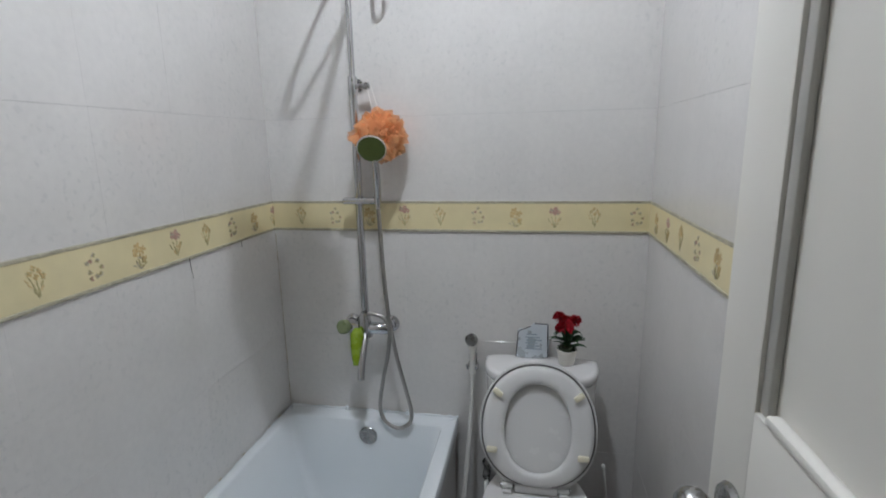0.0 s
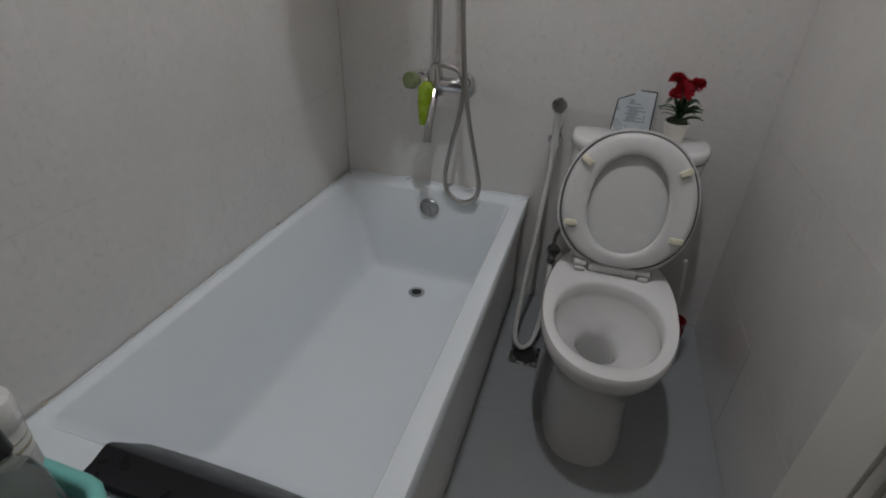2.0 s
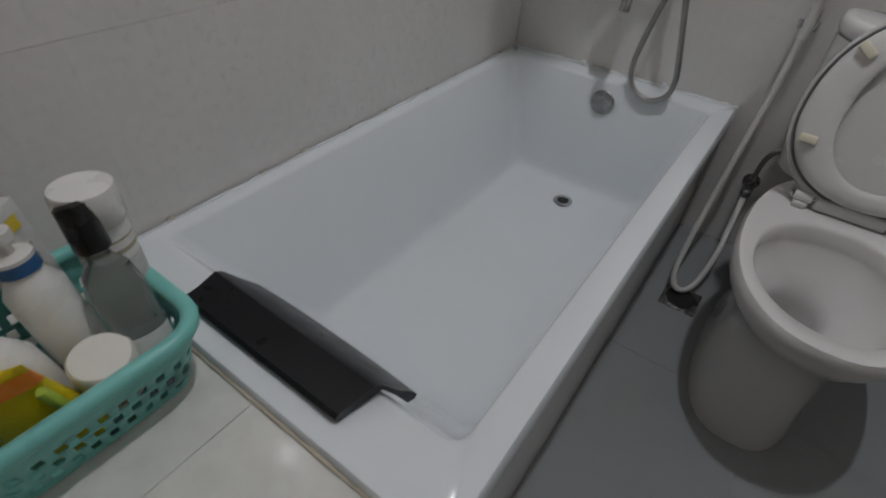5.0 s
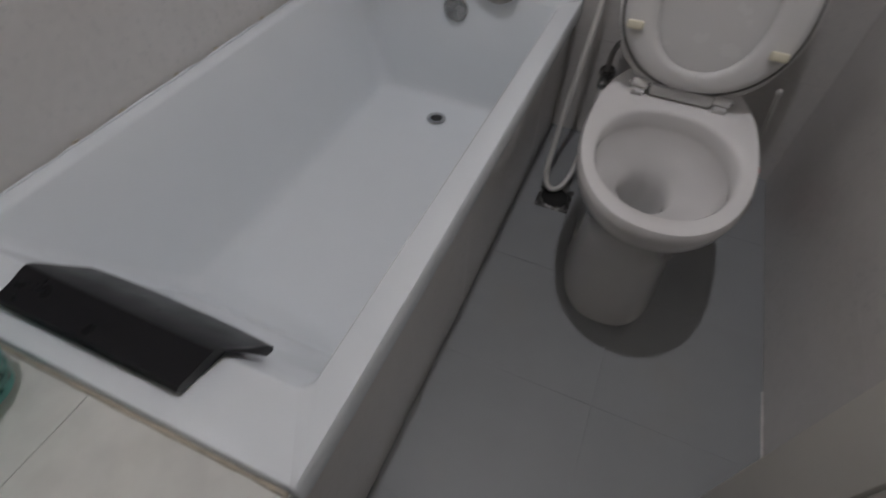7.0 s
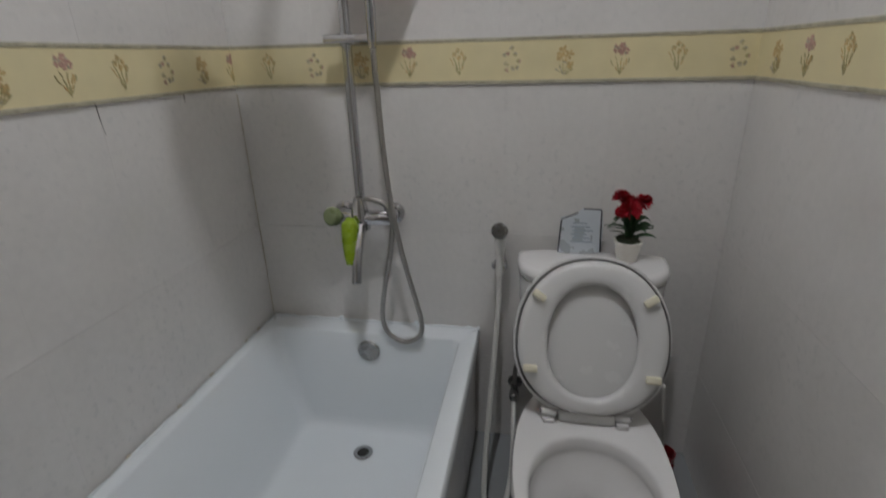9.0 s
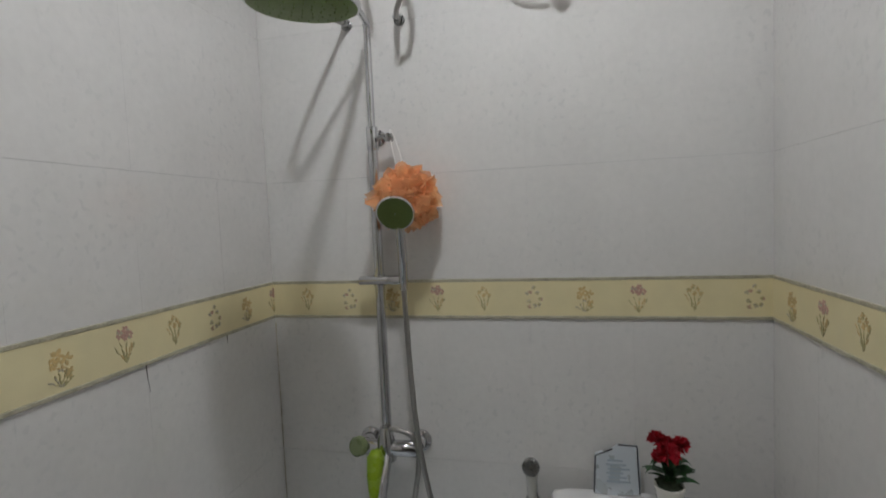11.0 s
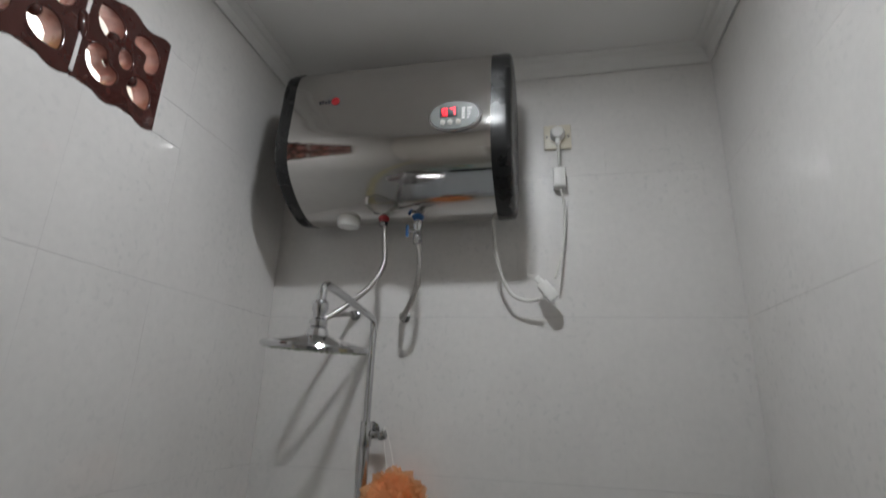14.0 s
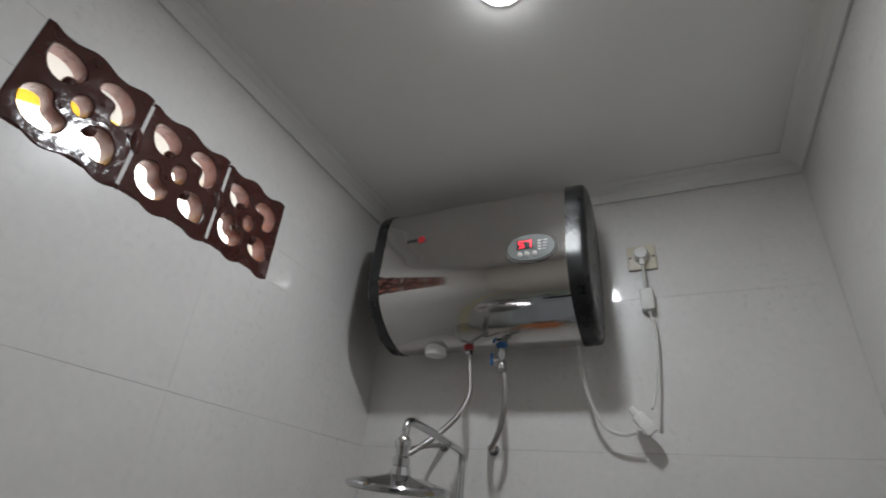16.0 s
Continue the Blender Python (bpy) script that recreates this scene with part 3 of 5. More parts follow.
# maker's mark: a dark bar beside a red disc
ly = front(2.396)
lm = pose(0.276, ly - 0.0005, 2.396, 90)
add("mark_bar", moved(join(*[box((-0.034 + i * 0.0085, -0.005, 0), (-0.029 + i * 0.0085, 0.003 + (i % 2) * 0.002, 0.0015)) for i in range(4)]), lm), INKY, heater, "dark maker's mark", flat=True)
add("mark_disc", join(lathe([(0.0115, 0), (0.0115, 0.0015), (0.001, 0.0015)], 24, lm @ pose(0.012, 0, 0))), REDP, heater, "red round maker's mark")
add("thermostat_cap", lathe([(0.026, 0.02), (0.030, 0.012), (0.031, -0.018), (0.028, -0.024), (0.002, -0.026)], 32, pose(0.286, -0.140, HZC - HH + 0.002)), WHITEP, heater, "white thermostat cap")
add("hot_outlet", lathe([(0.020, 0.03), (0.019, 0.008), (0.015, 0.0), (0.012, -0.008)], 24, pose(0.388, -0.140, HZC - HH - 0.004)), REDP, heater, "red hot water collar")
add("cold_inlet", lathe([(0.021, 0.03), (0.020, 0.008), (0.016, 0.0), (0.012, -0.008)], 24, pose(0.484, -0.140, HZC - HH - 0.004)), BLUEP, heater, "blue cold water collar")
valve = add("safety_valve", join(lathe([(0.010, 0), (0.012, -0.004), (0.012, -0.02), (0.009, -0.024), (0.009, -0.036), (0.012, -0.040), (0.012, -0.056)], 20, pose(0.484, -0.140, HZC - HH - 0.010)),
                                 lathe([(0.006, 0), (0.006, 0.024)], 14, pose(0.484, -0.140, HZC - HH - 0.04, 0, -90))), CHROME, heater, "chrome safety valve")
add("valve_handle", box((0.452, -0.146, HZC - HH - 0.055), (0.459, -0.134, HZC - HH - 0.022), 0.002), BLUEP, valve, "small blue handle")

nut = [(0.012, 0.0), (0.012, 0.014), (0.009, 0.018)]
for name, pts, end in (("hot_water_hose", [(0.388, -0.140, 2.112), (0.394, -0.140, 2.05), (0.397, -0.146, 1.99), (0.372, -0.166, 1.93), (0.328, -0.194, 1.878), (0.294, -0.224, 1.843), (0.270, -0.236, 1.829), (0.249, -0.216, 1.832), (0.250, -0.160, 1.852), (0.262, -0.085, 1.872), (0.270, -0.028, 1.881)], (0.272, -0.001, 1.882)),
                       ("cold_water_hose", [(0.484, -0.140, 2.06), (0.491, -0.138, 2.02), (0.491, -0.133, 1.975), (0.478, -0.120, 1.918), (0.455, -0.102, 1.882), (0.440, -0.082, 1.870), (0.428, -0.050, 1.870), (0.422, -0.024, 1.875)], (0.421, -0.001, 1.876))):
    hose = thing(name, "braided steel hose between the water heater and the tiled wall", "water hose", end, "water heater hoses")
    add("braid", tube(pts, 0.0068, 10, 6, 0.0005), HOSE, hose)
    add("nut", lathe(nut, 6, pose(pts[0][0], pts[0][1], pts[0][2] - 0.012)), CHROME, hose)
    add("wall_elbow", join(lathe([(0.015, 0), (0.015, 0.003), (0.010, 0.006), (0.010, 0.028)], 20, pose(*end, 90))), DULL, hose, "dull steel wall connector")

# ---------------- socket, plug and cable ----------------
sock = thing("wall_socket", "ivory plastic wall socket on the tiles", "socket", (0.856, -0.001, 2.405))
add("plate", box((0.817, -0.010, 2.366), (0.895, -0.0008, 2.444), 0.003), IVORY, sock)
add("recess", lathe([(0.026, 0), (0.026, 0.003), (0.023, 0.004), (0.001, 0.003)], 28, pose(0.856, -0.009, 2.408, 90)), IVORY, sock)
for sx in (0.825, 0.887):
    add("screw", lathe([(0.003, 0), (0.003, 0.0015), (0.0005, 0.002)], 10, pose(sx, -0.010, 2.405, 90)), INKY, sock)
cord = thing("power_cable", "pale power cable with plug and two inline adapters, plugged in", "cable", (0.856, -0.02, 2.3))
add("plug", join(lathe([(0.021, 0), (0.021, 0.018), (0.016, 0.026), (0.002, 0.027)], 24, pose(0.856, -0.012, 2.408, 90)), box((0.849, -0.034, 2.372), (0.863, -0.020, 2.402), 0.003)), WHITEP, cord, "round white plug")
add("cable", tube([(0.856, -0.026, 2.374), (0.857, -0.024, 2.34), (0.857, -0.02, 2.30)], 0.0042, 10, 6), CABLE, cord)
add("breaker", box((0.840, -0.032, 2.238), (0.874, -0.006, 2.300), 0.004), WHITEP, cord, "white inline breaker box")
add("cable", tube([(0.859, -0.019, 2.24), (0.868, -0.016, 2.18), (0.866, -0.014, 2.11), (0.853, -0.030, 2.03), (0.837, -0.052, 1.972)], 0.0036, 10, 6), CABLE, cord)
pm = pose(0.816, -0.058, 1.936, 0, -38)
add("coupling", join(moved(box((-0.015, -0.014, -0.028), (0.015, 0.014, 0.026), 0.005), pm), moved(box((-0.008, -0.009, 0.020), (0.008, 0.009, 0.046), 0.003), pm),
                     moved(box((-0.019, -0.010, -0.012), (0.019, 0.010, -0.002), 0.002), pm)), WHITEP, cord, "white plug and socket coupling")
add("cable", tube([(0.796, -0.056, 1.916), (0.762, -0.050, 1.912), (0.723, -0.052, 1.930), (0.697, -0.062, 1.980), (0.684, -0.080, 2.045), (0.680, -0.10, 2.10), (0.680, -0.115, 2.14)], 0.0046, 10, 8), CABLE, cord)

# ---------------- vent blocks in the wall beside the tub ----------------
tagged(part("backdrop", box((-0.62, -1.86, 1.6), (-0.60, 0.5, 3.2)), SKY), "bright daylight outside the vent openings", "backdrop", kind="structure")
# added board for the yellow seen through the vents; its sunlight is emission
glow_board = flat_outline([[(-1.86, 3.2), (-1.86, 2.525), (-1.0, 2.57), (-0.78, 2.66), (-0.6, 2.755), (0.5, 2.755), (0.5, 3.2)]], 0.005)
glow_board.transform(pose(-0.57, 0, 0) @ Matrix(((0, 0, 1, 0), (1, 0, 0, 0), (0, 1, 0, 0), (0, 0, 0, 1))))
tagged(part("backdrop", glow_board, YELLOW_GLOW), "added yellow board outside the vent openings, glowing in place of sunlight", "backdrop", kind="structure")



def kidney(cx, cy, a, b, turn, notch):
    pts = []
    for i in range(40):
        t = 2 * math.pi * i / 40
        k = 1 - notch * math.exp(-((t - math.pi) / 0.42) ** 2)
        x, y = a * math.cos(t) * k, b * math.sin(t) * (1 if notch == 0 else 1 - 0.1 * notch * math.cos(t))
        c, s = math.cos(radians(turn)), math.sin(radians(turn))
        pts.append((cx + c * x - s * y, cy + s * x + c * y))
    return pts


def droplet(cx, cy, a, b, turn):
    """A drop with its point towards turn."""
    c, s = math.cos(radians(turn)), math.sin(radians(turn))
    pts = []
    for i in range(40):
        t = 2 * math.pi * (i + 0.5) / 40
        x, y = a * math.cos(t), b * math.sin(t) * math.sin(t / 2) ** 0.45
        pts.append((cx + c * x - s * y, cy + s * x + c * y))
    return pts


def vent_block(at, width, leaf):
    vb = thing("vent_block", "brown glazed ceramic vent block with flower-shaped openings, daylight behind", "vent block", at, "vent blocks in a row")
    w, h = width / 2, 0.106
    outer = []
    n = 24
    for i in range(n):
        outer.append((-w + 2 * w * i / n, -h + 0.007 * math.sin(4 * math.pi * i / n) + 0.003))
    outer += [(w, -h + 0.003 + (2 * h - 0.002) * i / 6) for i in range(6)] + [(w, h - 0.002 + 0.007 * math.sin(0.8))]
    for i in range(1, n):
        outer.append((w - 2 * w * i / n, h - 0.002 + 0.007 * math.sin(4 * math.pi * i / n + 0.8)))
    outer += [(-w, h - 0.002 - 2 * h * i / 6) for i in range(6)]
    f = w / 0.106
    holes = [[(f * x, f * y) for x, y in hole] for hole in (
        kidney(0, 0, 0.0215, 0.0265, 0, 0), kidney(0.050, 0.050, 0.039, 0.046, 42, 0.8), kidney(-0.050, -0.050, 0.040, 0.046, 225, 0.45),
        droplet(-0.054, 0.054, 0.040, 0.042, 140), droplet(0.053, -0.053, 0.039, 0.040, -44))]
    m = Matrix(((0, 0, 1, 0), (1, 0, 0, 0), (0, 1, 0, 0), (0, 0, 0, 1)))
    bm = flat_outline([outer] + holes, 0.019, 0.003)
    bm.transform(pose(*at) @ pose(-0.020, 0, 0) @ m)
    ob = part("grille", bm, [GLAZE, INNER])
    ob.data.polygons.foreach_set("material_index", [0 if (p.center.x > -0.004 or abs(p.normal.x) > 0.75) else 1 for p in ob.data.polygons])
    smooth(ob, 35)
    under(ob, vb)
    for cx, cy, q in ((-0.030, 0.027, 0.013), (0.028, -0.029, 0.013), (0.027, 0.026, 0.008), (-0.028, -0.026, 0.010)):
        add("boss", moved(blob((0.012, q, q), (0, 0, 0), 3, 0.1, 3), pose(at[0] - 0.008, at[1] + cx, at[2] + cy)), GLAZE, vb)
    for cx, cy in ((0.086, 0.088), (0.088, 0.004), (-0.088, 0.060), (0.020, -0.092), (-0.012, 0.088)):
        add("bead", moved(blob((0.0025, 0.004, 0.004), (0, 0, 0), 1, 0), pose(at[0] + 0.002, at[1] + cx, at[2] + cy)), GLAZE, vb)
    if not leaf:
        return vb
    add("leaf_boss", moved(blob((0.007, 0.011, 0.027), (0, 0, 0), 3, 0.1, 2), pose(at[0] + 0.002, at[1] + w + 0.003, at[2] + 0.004, 12)), GLAZE, vb, "raised brown glazed leaf")
    return vb


for ya, yb in ((-0.7435, -0.554), (-0.9525, -0.7505), (-1.162, -0.9595)):
    vent_block((0.0, (ya + yb) / 2, 2.294), yb - ya, ya < -0.8)
for yj in (-0.747, -0.956):
    structure("vent_joint_trim", box((-0.08, yj - 0.0035, 2.198), (0.003, yj + 0.0035, 2.390)), GROUT, "pale mortar joint between the vent blocks", "mortar joint")

# ---------------- shower column ----------------
shower = thing("shower_column", "chrome shower column with overhead rose and mixer on the tiled wall", "shower", (0.35, -0.045, 0.75))
RX, RY = 0.346, -0.046
add("riser", tube([(RX, RY, 0.79), (RX, RY, 1.2), (RX, RY, 1.56)], 0.0125, 18, 2), CHROME, shower)
add("riser", tube([(RX, RY, 1.56), (RX, RY, 1.80), (RX, RY, 1.838), (RX + 0.002, RY - 0.010, 1.858), (RX + 0.006, RY - 0.035, 1.862), (RX + 0.022, -0.25, 1.870), (RX + 0.030, -0.390, 1.876), (RX + 0.033, -0.425, 1.873), (RX + 0.034, -0.442, 1.858), (RX + 0.034, -0.446, 1.815)], 0.0092, 18, 6), CHROME, shower)
add("top_bracket", join(lathe([(0.0145, -0.03), (0.0155, -0.028), (0.0155, 0.028), (0.0145, 0.03)], 24, pose(RX, RY, 1.568)),
                        lathe([(0.009, 0), (0.009, 0.045)], 16, pose(RX, -0.001, 1.575, 90)), lathe([(0.022, 0), (0.022, 0.004), (0.012, 0.008)], 24, pose(RX, 0, 1.575, 90))), CHROME, shower)
add("hook", join(lathe([(0.008, 0), (0.008, 0.03), (0.012, 0.032), (0.012, 0.042), (0.004, 0.045)], 18, pose(RX + 0.012, RY, 1.568, 0, 90)), lathe([(0.006, 0), (0.011, 0.004), (0.011, 0.012), (0.002, 0.014)], 16, pose(RX + 0.048, RY - 0.006, 1.566, 90))), DULL, shower)
rose_m = pose(RX + 0.032, -0.444, 1.755, 4, 4)
rose = add("rain_rose", lathe([(0.097, -0.012), (0.102, -0.010), (0.104, -0.004), (0.101, 0.0), (0.05, 0.010), (0.022, 0.016), (0.018, 0.030), (0.012, 0.034)], 64, rose_m), CHROME, shower, "round chrome rain shower rose")
add("nozzle_plate", lathe([(0.001, -0.0125), (0.096, -0.0128), (0.098, -0.0115)], 64, rose_m, caps=False), GREEN, rose, "green silicone nozzle plate")
nz = []
for k, r in ((6, 0.018), (12, 0.038), (18, 0.058), (26, 0.080)):
    for i in range(k):
        t = 2 * math.pi * i / k
        nz.append(lathe([(0.0010, -0.0150), (0.0018, -0.0125)], 6, rose_m @ pose(r * math.cos(t), r * math.sin(t), 0)))
add("nozzles", join(*nz), GREEN, rose)
add("swivel", join(lathe([(0.014, 0), (0.017, 0.004), (0.017, 0.016), (0.013, 0.02), (0.013, 0.032), (0.016, 0.036), (0.016, 0.05), (0.011, 0.056)], 24, pose(RX + 0.034, -0.446, 1.784))), CHROME, shower)
add("slider", join(moved(box((-0.058, -0.014, -0.011), (0.066, 0.016, 0.011), 0.006), pose(RX + 0.004, RY - 0.006, 1.197)), lathe([(0.016, -0.016), (0.016, 0.016)], 24, pose(RX, RY, 1.197))), CHROME, shower)
hs = pose(0.434, -0.150, 1.371, 120, 0, 8)
handset = add("hand_shower", join(lathe([(0.036, -0.012), (0.046, -0.003), (0.047, 0.003), (0.044, 0.006)], 40, hs),
                                  tube([hs @ Vector((0, -0.020, -0.010)), (0.434, -0.122, 1.325), (0.430, -0.100, 1.26), (0.424, -0.082, 1.205), (0.422, -0.079, 1.175)], [0.010, 0.0115, 0.012, 0.0115, 0.010], 16, 6)), CHROME, shower, "chrome hand shower")
add("face", lathe([(0.001, 0.0065), (0.043, 0.0062), (0.044, 0.005)], 40, hs, caps=False), mat("dark green silicone face", (0.13, 0.17, 0.055), 0.75, spec=0.2, spread=0.12, scale=200), handset, "green silicone face")
add("shower_hose", tube([(0.423, -0.079, 1.180), (0.427, -0.082, 1.08), (0.434, -0.085, 0.93), (0.446, -0.088, 0.79), (0.468, -0.088, 0.65), (0.497, -0.086, 0.52), (0.512, -0.084, 0.44), (0.500, -0.082, 0.393), (0.455, -0.080, 0.372),
                         (0.408, -0.078, 0.398), (0.394, -0.076, 0.455), (0.408, -0.074, 0.55), (0.432, -0.074, 0.66), (0.441, -0.075, 0.745), (0.425, -0.076, 0.788), (0.390, -0.075, 0.802), (0.362, -0.066, 0.800)], 0.0068, 10, 8, 0.0006), HOSE, shower, "flexible spiral steel hose in a loop")
mixer = add("mixer", join(lathe([(0.016, 0), (0.021, 0.006), (0.021, 0.172), (0.016, 0.178)], 28, pose(0.262, -0.058, 0.745, 0, 90)),
                          lathe([(0.030, 0), (0.030, 0.008), (0.020, 0.014), (0.018, 0.042)], 28, pose(0.283, -0.001, 0.745, 90)),
                          lathe([(0.030, 0), (0.030, 0.008), (0.020, 0.014), (0.018, 0.042)], 28, pose(0.428, -0.001, 0.745, 90)),
                          lathe([(0.026, -0.035), (0.027, -0.02), (0.024, 0.02), (0.019, 0.04), (0.014, 0.055)], 28, pose(0.347, -0.060, 0.748))), CHROME, shower, "chrome bath mixer body")
add("side_knob", join(lathe([(0.020, 0), (0.026, 0.006), (0.026, 0.020), (0.021, 0.026), (0.002, 0.028)], 28, pose(0.276, -0.064, 0.748, 70, -40))), LEVER, mixer, "translucent green side knob").data.materials[0] = mat("smoky green plastic", (0.20, 0.24, 0.12), 0.25)
lv = [(0.330, -0.090, 0.752), (0.331, -0.104, 0.728), (0.332, -0.118, 0.695), (0.334, -0.128, 0.665), (0.336, -0.134, 0.636)]
add("lever", tube(lv, [0.006 + 0.019 * min(1.0, 0.35 + k / 7) * (1 - 0.72 * (k / 32) ** 1.3) for k in range(33)], 16, 6), LEVER, mixer, "lime green teardrop lever")
add("spout", tube([(0.350, -0.075, 0.725), (0.352, -0.105, 0.690), (0.353, -0.130, 0.645), (0.354, -0.146, 0.604), (0.354, -0.148, 0.590)], [0.016, 0.015, 0.0135, 0.0125, 0.013], 18, 6), CHROME, mixer)

# ---------------- bath puff ----------------
puff = thing("bath_puff", "fluffy orange nylon mesh bath puff hanging from the shower hook", "bath puff", (0.44, -0.075, 1.41))
pb = bmesh.new()
rnd = random.Random(7)
for k in range(300):
    d = Vector((rnd.gauss(0, 1), rnd.gauss(0, 0.8), rnd.gauss(0, 1))).normalized()
    if k < 4:
        d = Vector((-1, -0.35, -0.1 + 0.08 * k)).normalized()
    c = Vector((0.440, -0.072, 1.408)) + d * 0.018
    s = d.orthogonal().normalized()
    s.rotate(Matrix.Rotation(rnd.uniform(0, 6.28), 3, d))
    q = d.cross(s)
    L, wd = rnd.uniform(0.05, 0.078), rnd.uniform(0.018, 0.034)
    if k < 4:
        L = 0.09
    ph, am = rnd.uniform(0, 6.28), rnd.uniform(0.004, 0.010)
    rows = []
    for i in range(5):
        v = i / 4
        rows.append([pb.verts.new(c + d * L * (v - 0.25 * v * v * abs(u) * 2) + s * wd * u * (0.35 + v) + q * (am * math.sin(7 * u + ph) * (0.3 + v) + 0.012 * math.sin(3 * v + ph))) for u in [j / 4 - 1 for j in range(9)]])
    for a, b in zip(rows, rows[1:]):
        for j in range(8):
            pb.faces.new((a[j], a[j + 1], b[j + 1], b[j]))
for v in pb.verts:
    v.co.y = min(-0.004, max(v.co.y, -0.128 - 0.1 * (v.co.y + 0.128)))
    v.co.y = max(v.co.y, -0.132)
add("mesh", pb, PUFF, puff, angle=180)
add("core", blob((0.055, 0.045, 0.055), (0.44, -0.065, 1.408), 3, 0.5, 3), PUFF, puff, angle=180)
add("cord", tube([(0.425, -0.075, 1.46), (0.405, -0.062, 1.53), (0.398, -0.058, 1.578), (0.402, -0.050, 1.58), (0.42, -0.055, 1.53), (0.44, -0.075, 1.47)], 0.0017, 6, 6), CORD, puff, "white hanging cord")

# ---------------- bidet sprayer ----------------
bid = thing("bidet_sprayer", "white hand bidet sprayer on a chrome wall hook", "bidet sprayer", (0.729, -0.01, 0.62))
add("hook", join(box((0.716, -0.014, 0.600), (0.742, -0.001, 0.650), 0.004), tube([(0.716, -0.012, 0.615), (0.713, -0.04, 0.612), (0.715, -0.068, 0.618), (0.713, -0.072, 0.632)], 0.005, 10, 6),
                 tube([(0.742, -0.012, 0.615), (0.746, -0.04, 0.612), (0.744, -0.068, 0.618), (0.746, -0.072, 0.632)], 0.005, 10, 6)), CHROME, bid, "chrome forked wall hook")
add("handle", tube([(0.729, -0.048, 0.590), (0.729, -0.047, 0.63), (0.729, -0.046, 0.68), (0.730, -0.052, 0.715), (0.730, -0.06, 0.728)], [0.011, 0.011, 0.013, 0.015, 0.018, 0.019], 18, 6), WHITEP, bid)
add("spray_head", lathe([(0.016, 0), (0.021, 0.004), (0.022, 0.020), (0.018, 0.024), (0.001, 0.023)], 28, pose(0.729, -0.052, 0.720, 78)), DULL, bid, "dull grey spray head")
add("trigger", box((0.724, -0.030, 0.655), (0.735, -0.012, 0.718), 0.004), WHITEP, bid)
add("hose", tube([(0.729, -0.048, 0.596), (0.728, -0.062, 0.50), (0.723, -0.105, 0.38), (0.716, -0.175, 0.24), (0.712, -0.255, 0.11), (0.718, -0.310, 0.045), (0.742, -0.325, 0.020), (0.770, -0.295, 0.030), (0.784, -0.225, 0.09), (0.782, -0.14, 0.16), (0.779, -0.075, 0.195)], 0.0074, 14, 8), BIDETH, bid, "white plastic hose")
stopv = thing("angle_valve", "dull chrome angle valve on the wall beside the toilet", "valve", (0.779, -0.02, 0.2))
add("body", join(lathe([(0.022, 0), (0.022, 0.004), (0.012, 0.008), (0.012, 0.05), (0.014, 0.052), (0.014, 0.07)], 22, pose(0.779, 0, 0.21, 90)), lathe([(0.010, -0.03), (0.010, 0.035)], 18, pose(0.779, -0.055, 0.205))), DULL, stopv)
add("knob", lathe([(0.012, 0), (0.014, 0.004), (0.014, 0.014), (0.010, 0.018), (0.001, 0.018)], 8, pose(0.779, -0.068, 0.21, 90)), DULL, stopv, "small dull valve knob")
add("supply_hose", tube([(0.779, -0.055, 0.238), (0.782, -0.056, 0.30), (0.80, -0.058, 0.335), (0.83, -0.06, 0.345)], 0.006, 10, 6, 0.0005), HOSE, stopv)

fd = thing("floor_drain", "square steel floor drain with a dark grate beside the toilet", "floor drain", (0.757, -0.335, 0))
add("plate", box((0.712, -0.382, 0.0005), (0.802, -0.292, 0.005), 0.0015), DULL, fd)
add("grate", lathe([(0.036, 0.0), (0.037, 0.003), (0.033, 0.004), (0.010, 0.002), (0.001, 0.002)], 28, pose(0.757, -0.337, 0.005)), DARK, fd, "dark round grate")

brush = thing("toilet_brush", "white toilet brush in a red plastic holder behind the toilet", "toilet brush", (1.200, -0.12, 0))
add("holder", lathe([(0.026, 0), (0.030, 0.004), (0.032, 0.07), (0.030, 0.10), (0.032, 0.105), (0.028, 0.107), (0.026, 0.09), (0.022, 0.01)], 28, pose(1.200, -0.12, 0.0005)), REDP, brush, "red plastic holder")
add("stick", tube([(1.201, -0.12, 0.06), (1.188, -0.115, 0.20), (1.175, -0.110, 0.305)], [0.004, 0.004, 0.004, 0.005], 12, 6), CABLE, brush, "white stick")
add("grip", blob((0.007, 0.007, 0.010), (1.174, -0.110, 0.312), 2, 0), WHITEP, brush)

# ---------------- on the cistern ----------------
pot = thing("artificial_flowers", "small white pot of red artificial carnations on the cistern", "flower pot", (1.044, -0.101, 0.670))
add("pot", lathe([(0.022, 0), (0.024, 0.002), (0.031, 0.045), (0.033, 0.046), (0.033, 0.052), (0.029, 0.052), (0.027, 0.04), (0.001, 0.038)], 32, pose(1.044, -0.101, 0.6705)), POT, pot, "white tapered pot")
add("moss", blob((0.027, 0.027, 0.010), (1.044, -0.101, 0.723), 3, 0.6, 2), SOIL, pot)
heads = [((1.018, -0.106, 0.828), 0.019), ((1.066, -0.111, 0.821), 0.018), ((1.036, -0.126, 0.806), 0.022), ((1.020, -0.118, 0.798), 0.014), ((1.046, -0.096, 0.814), 0.016)]
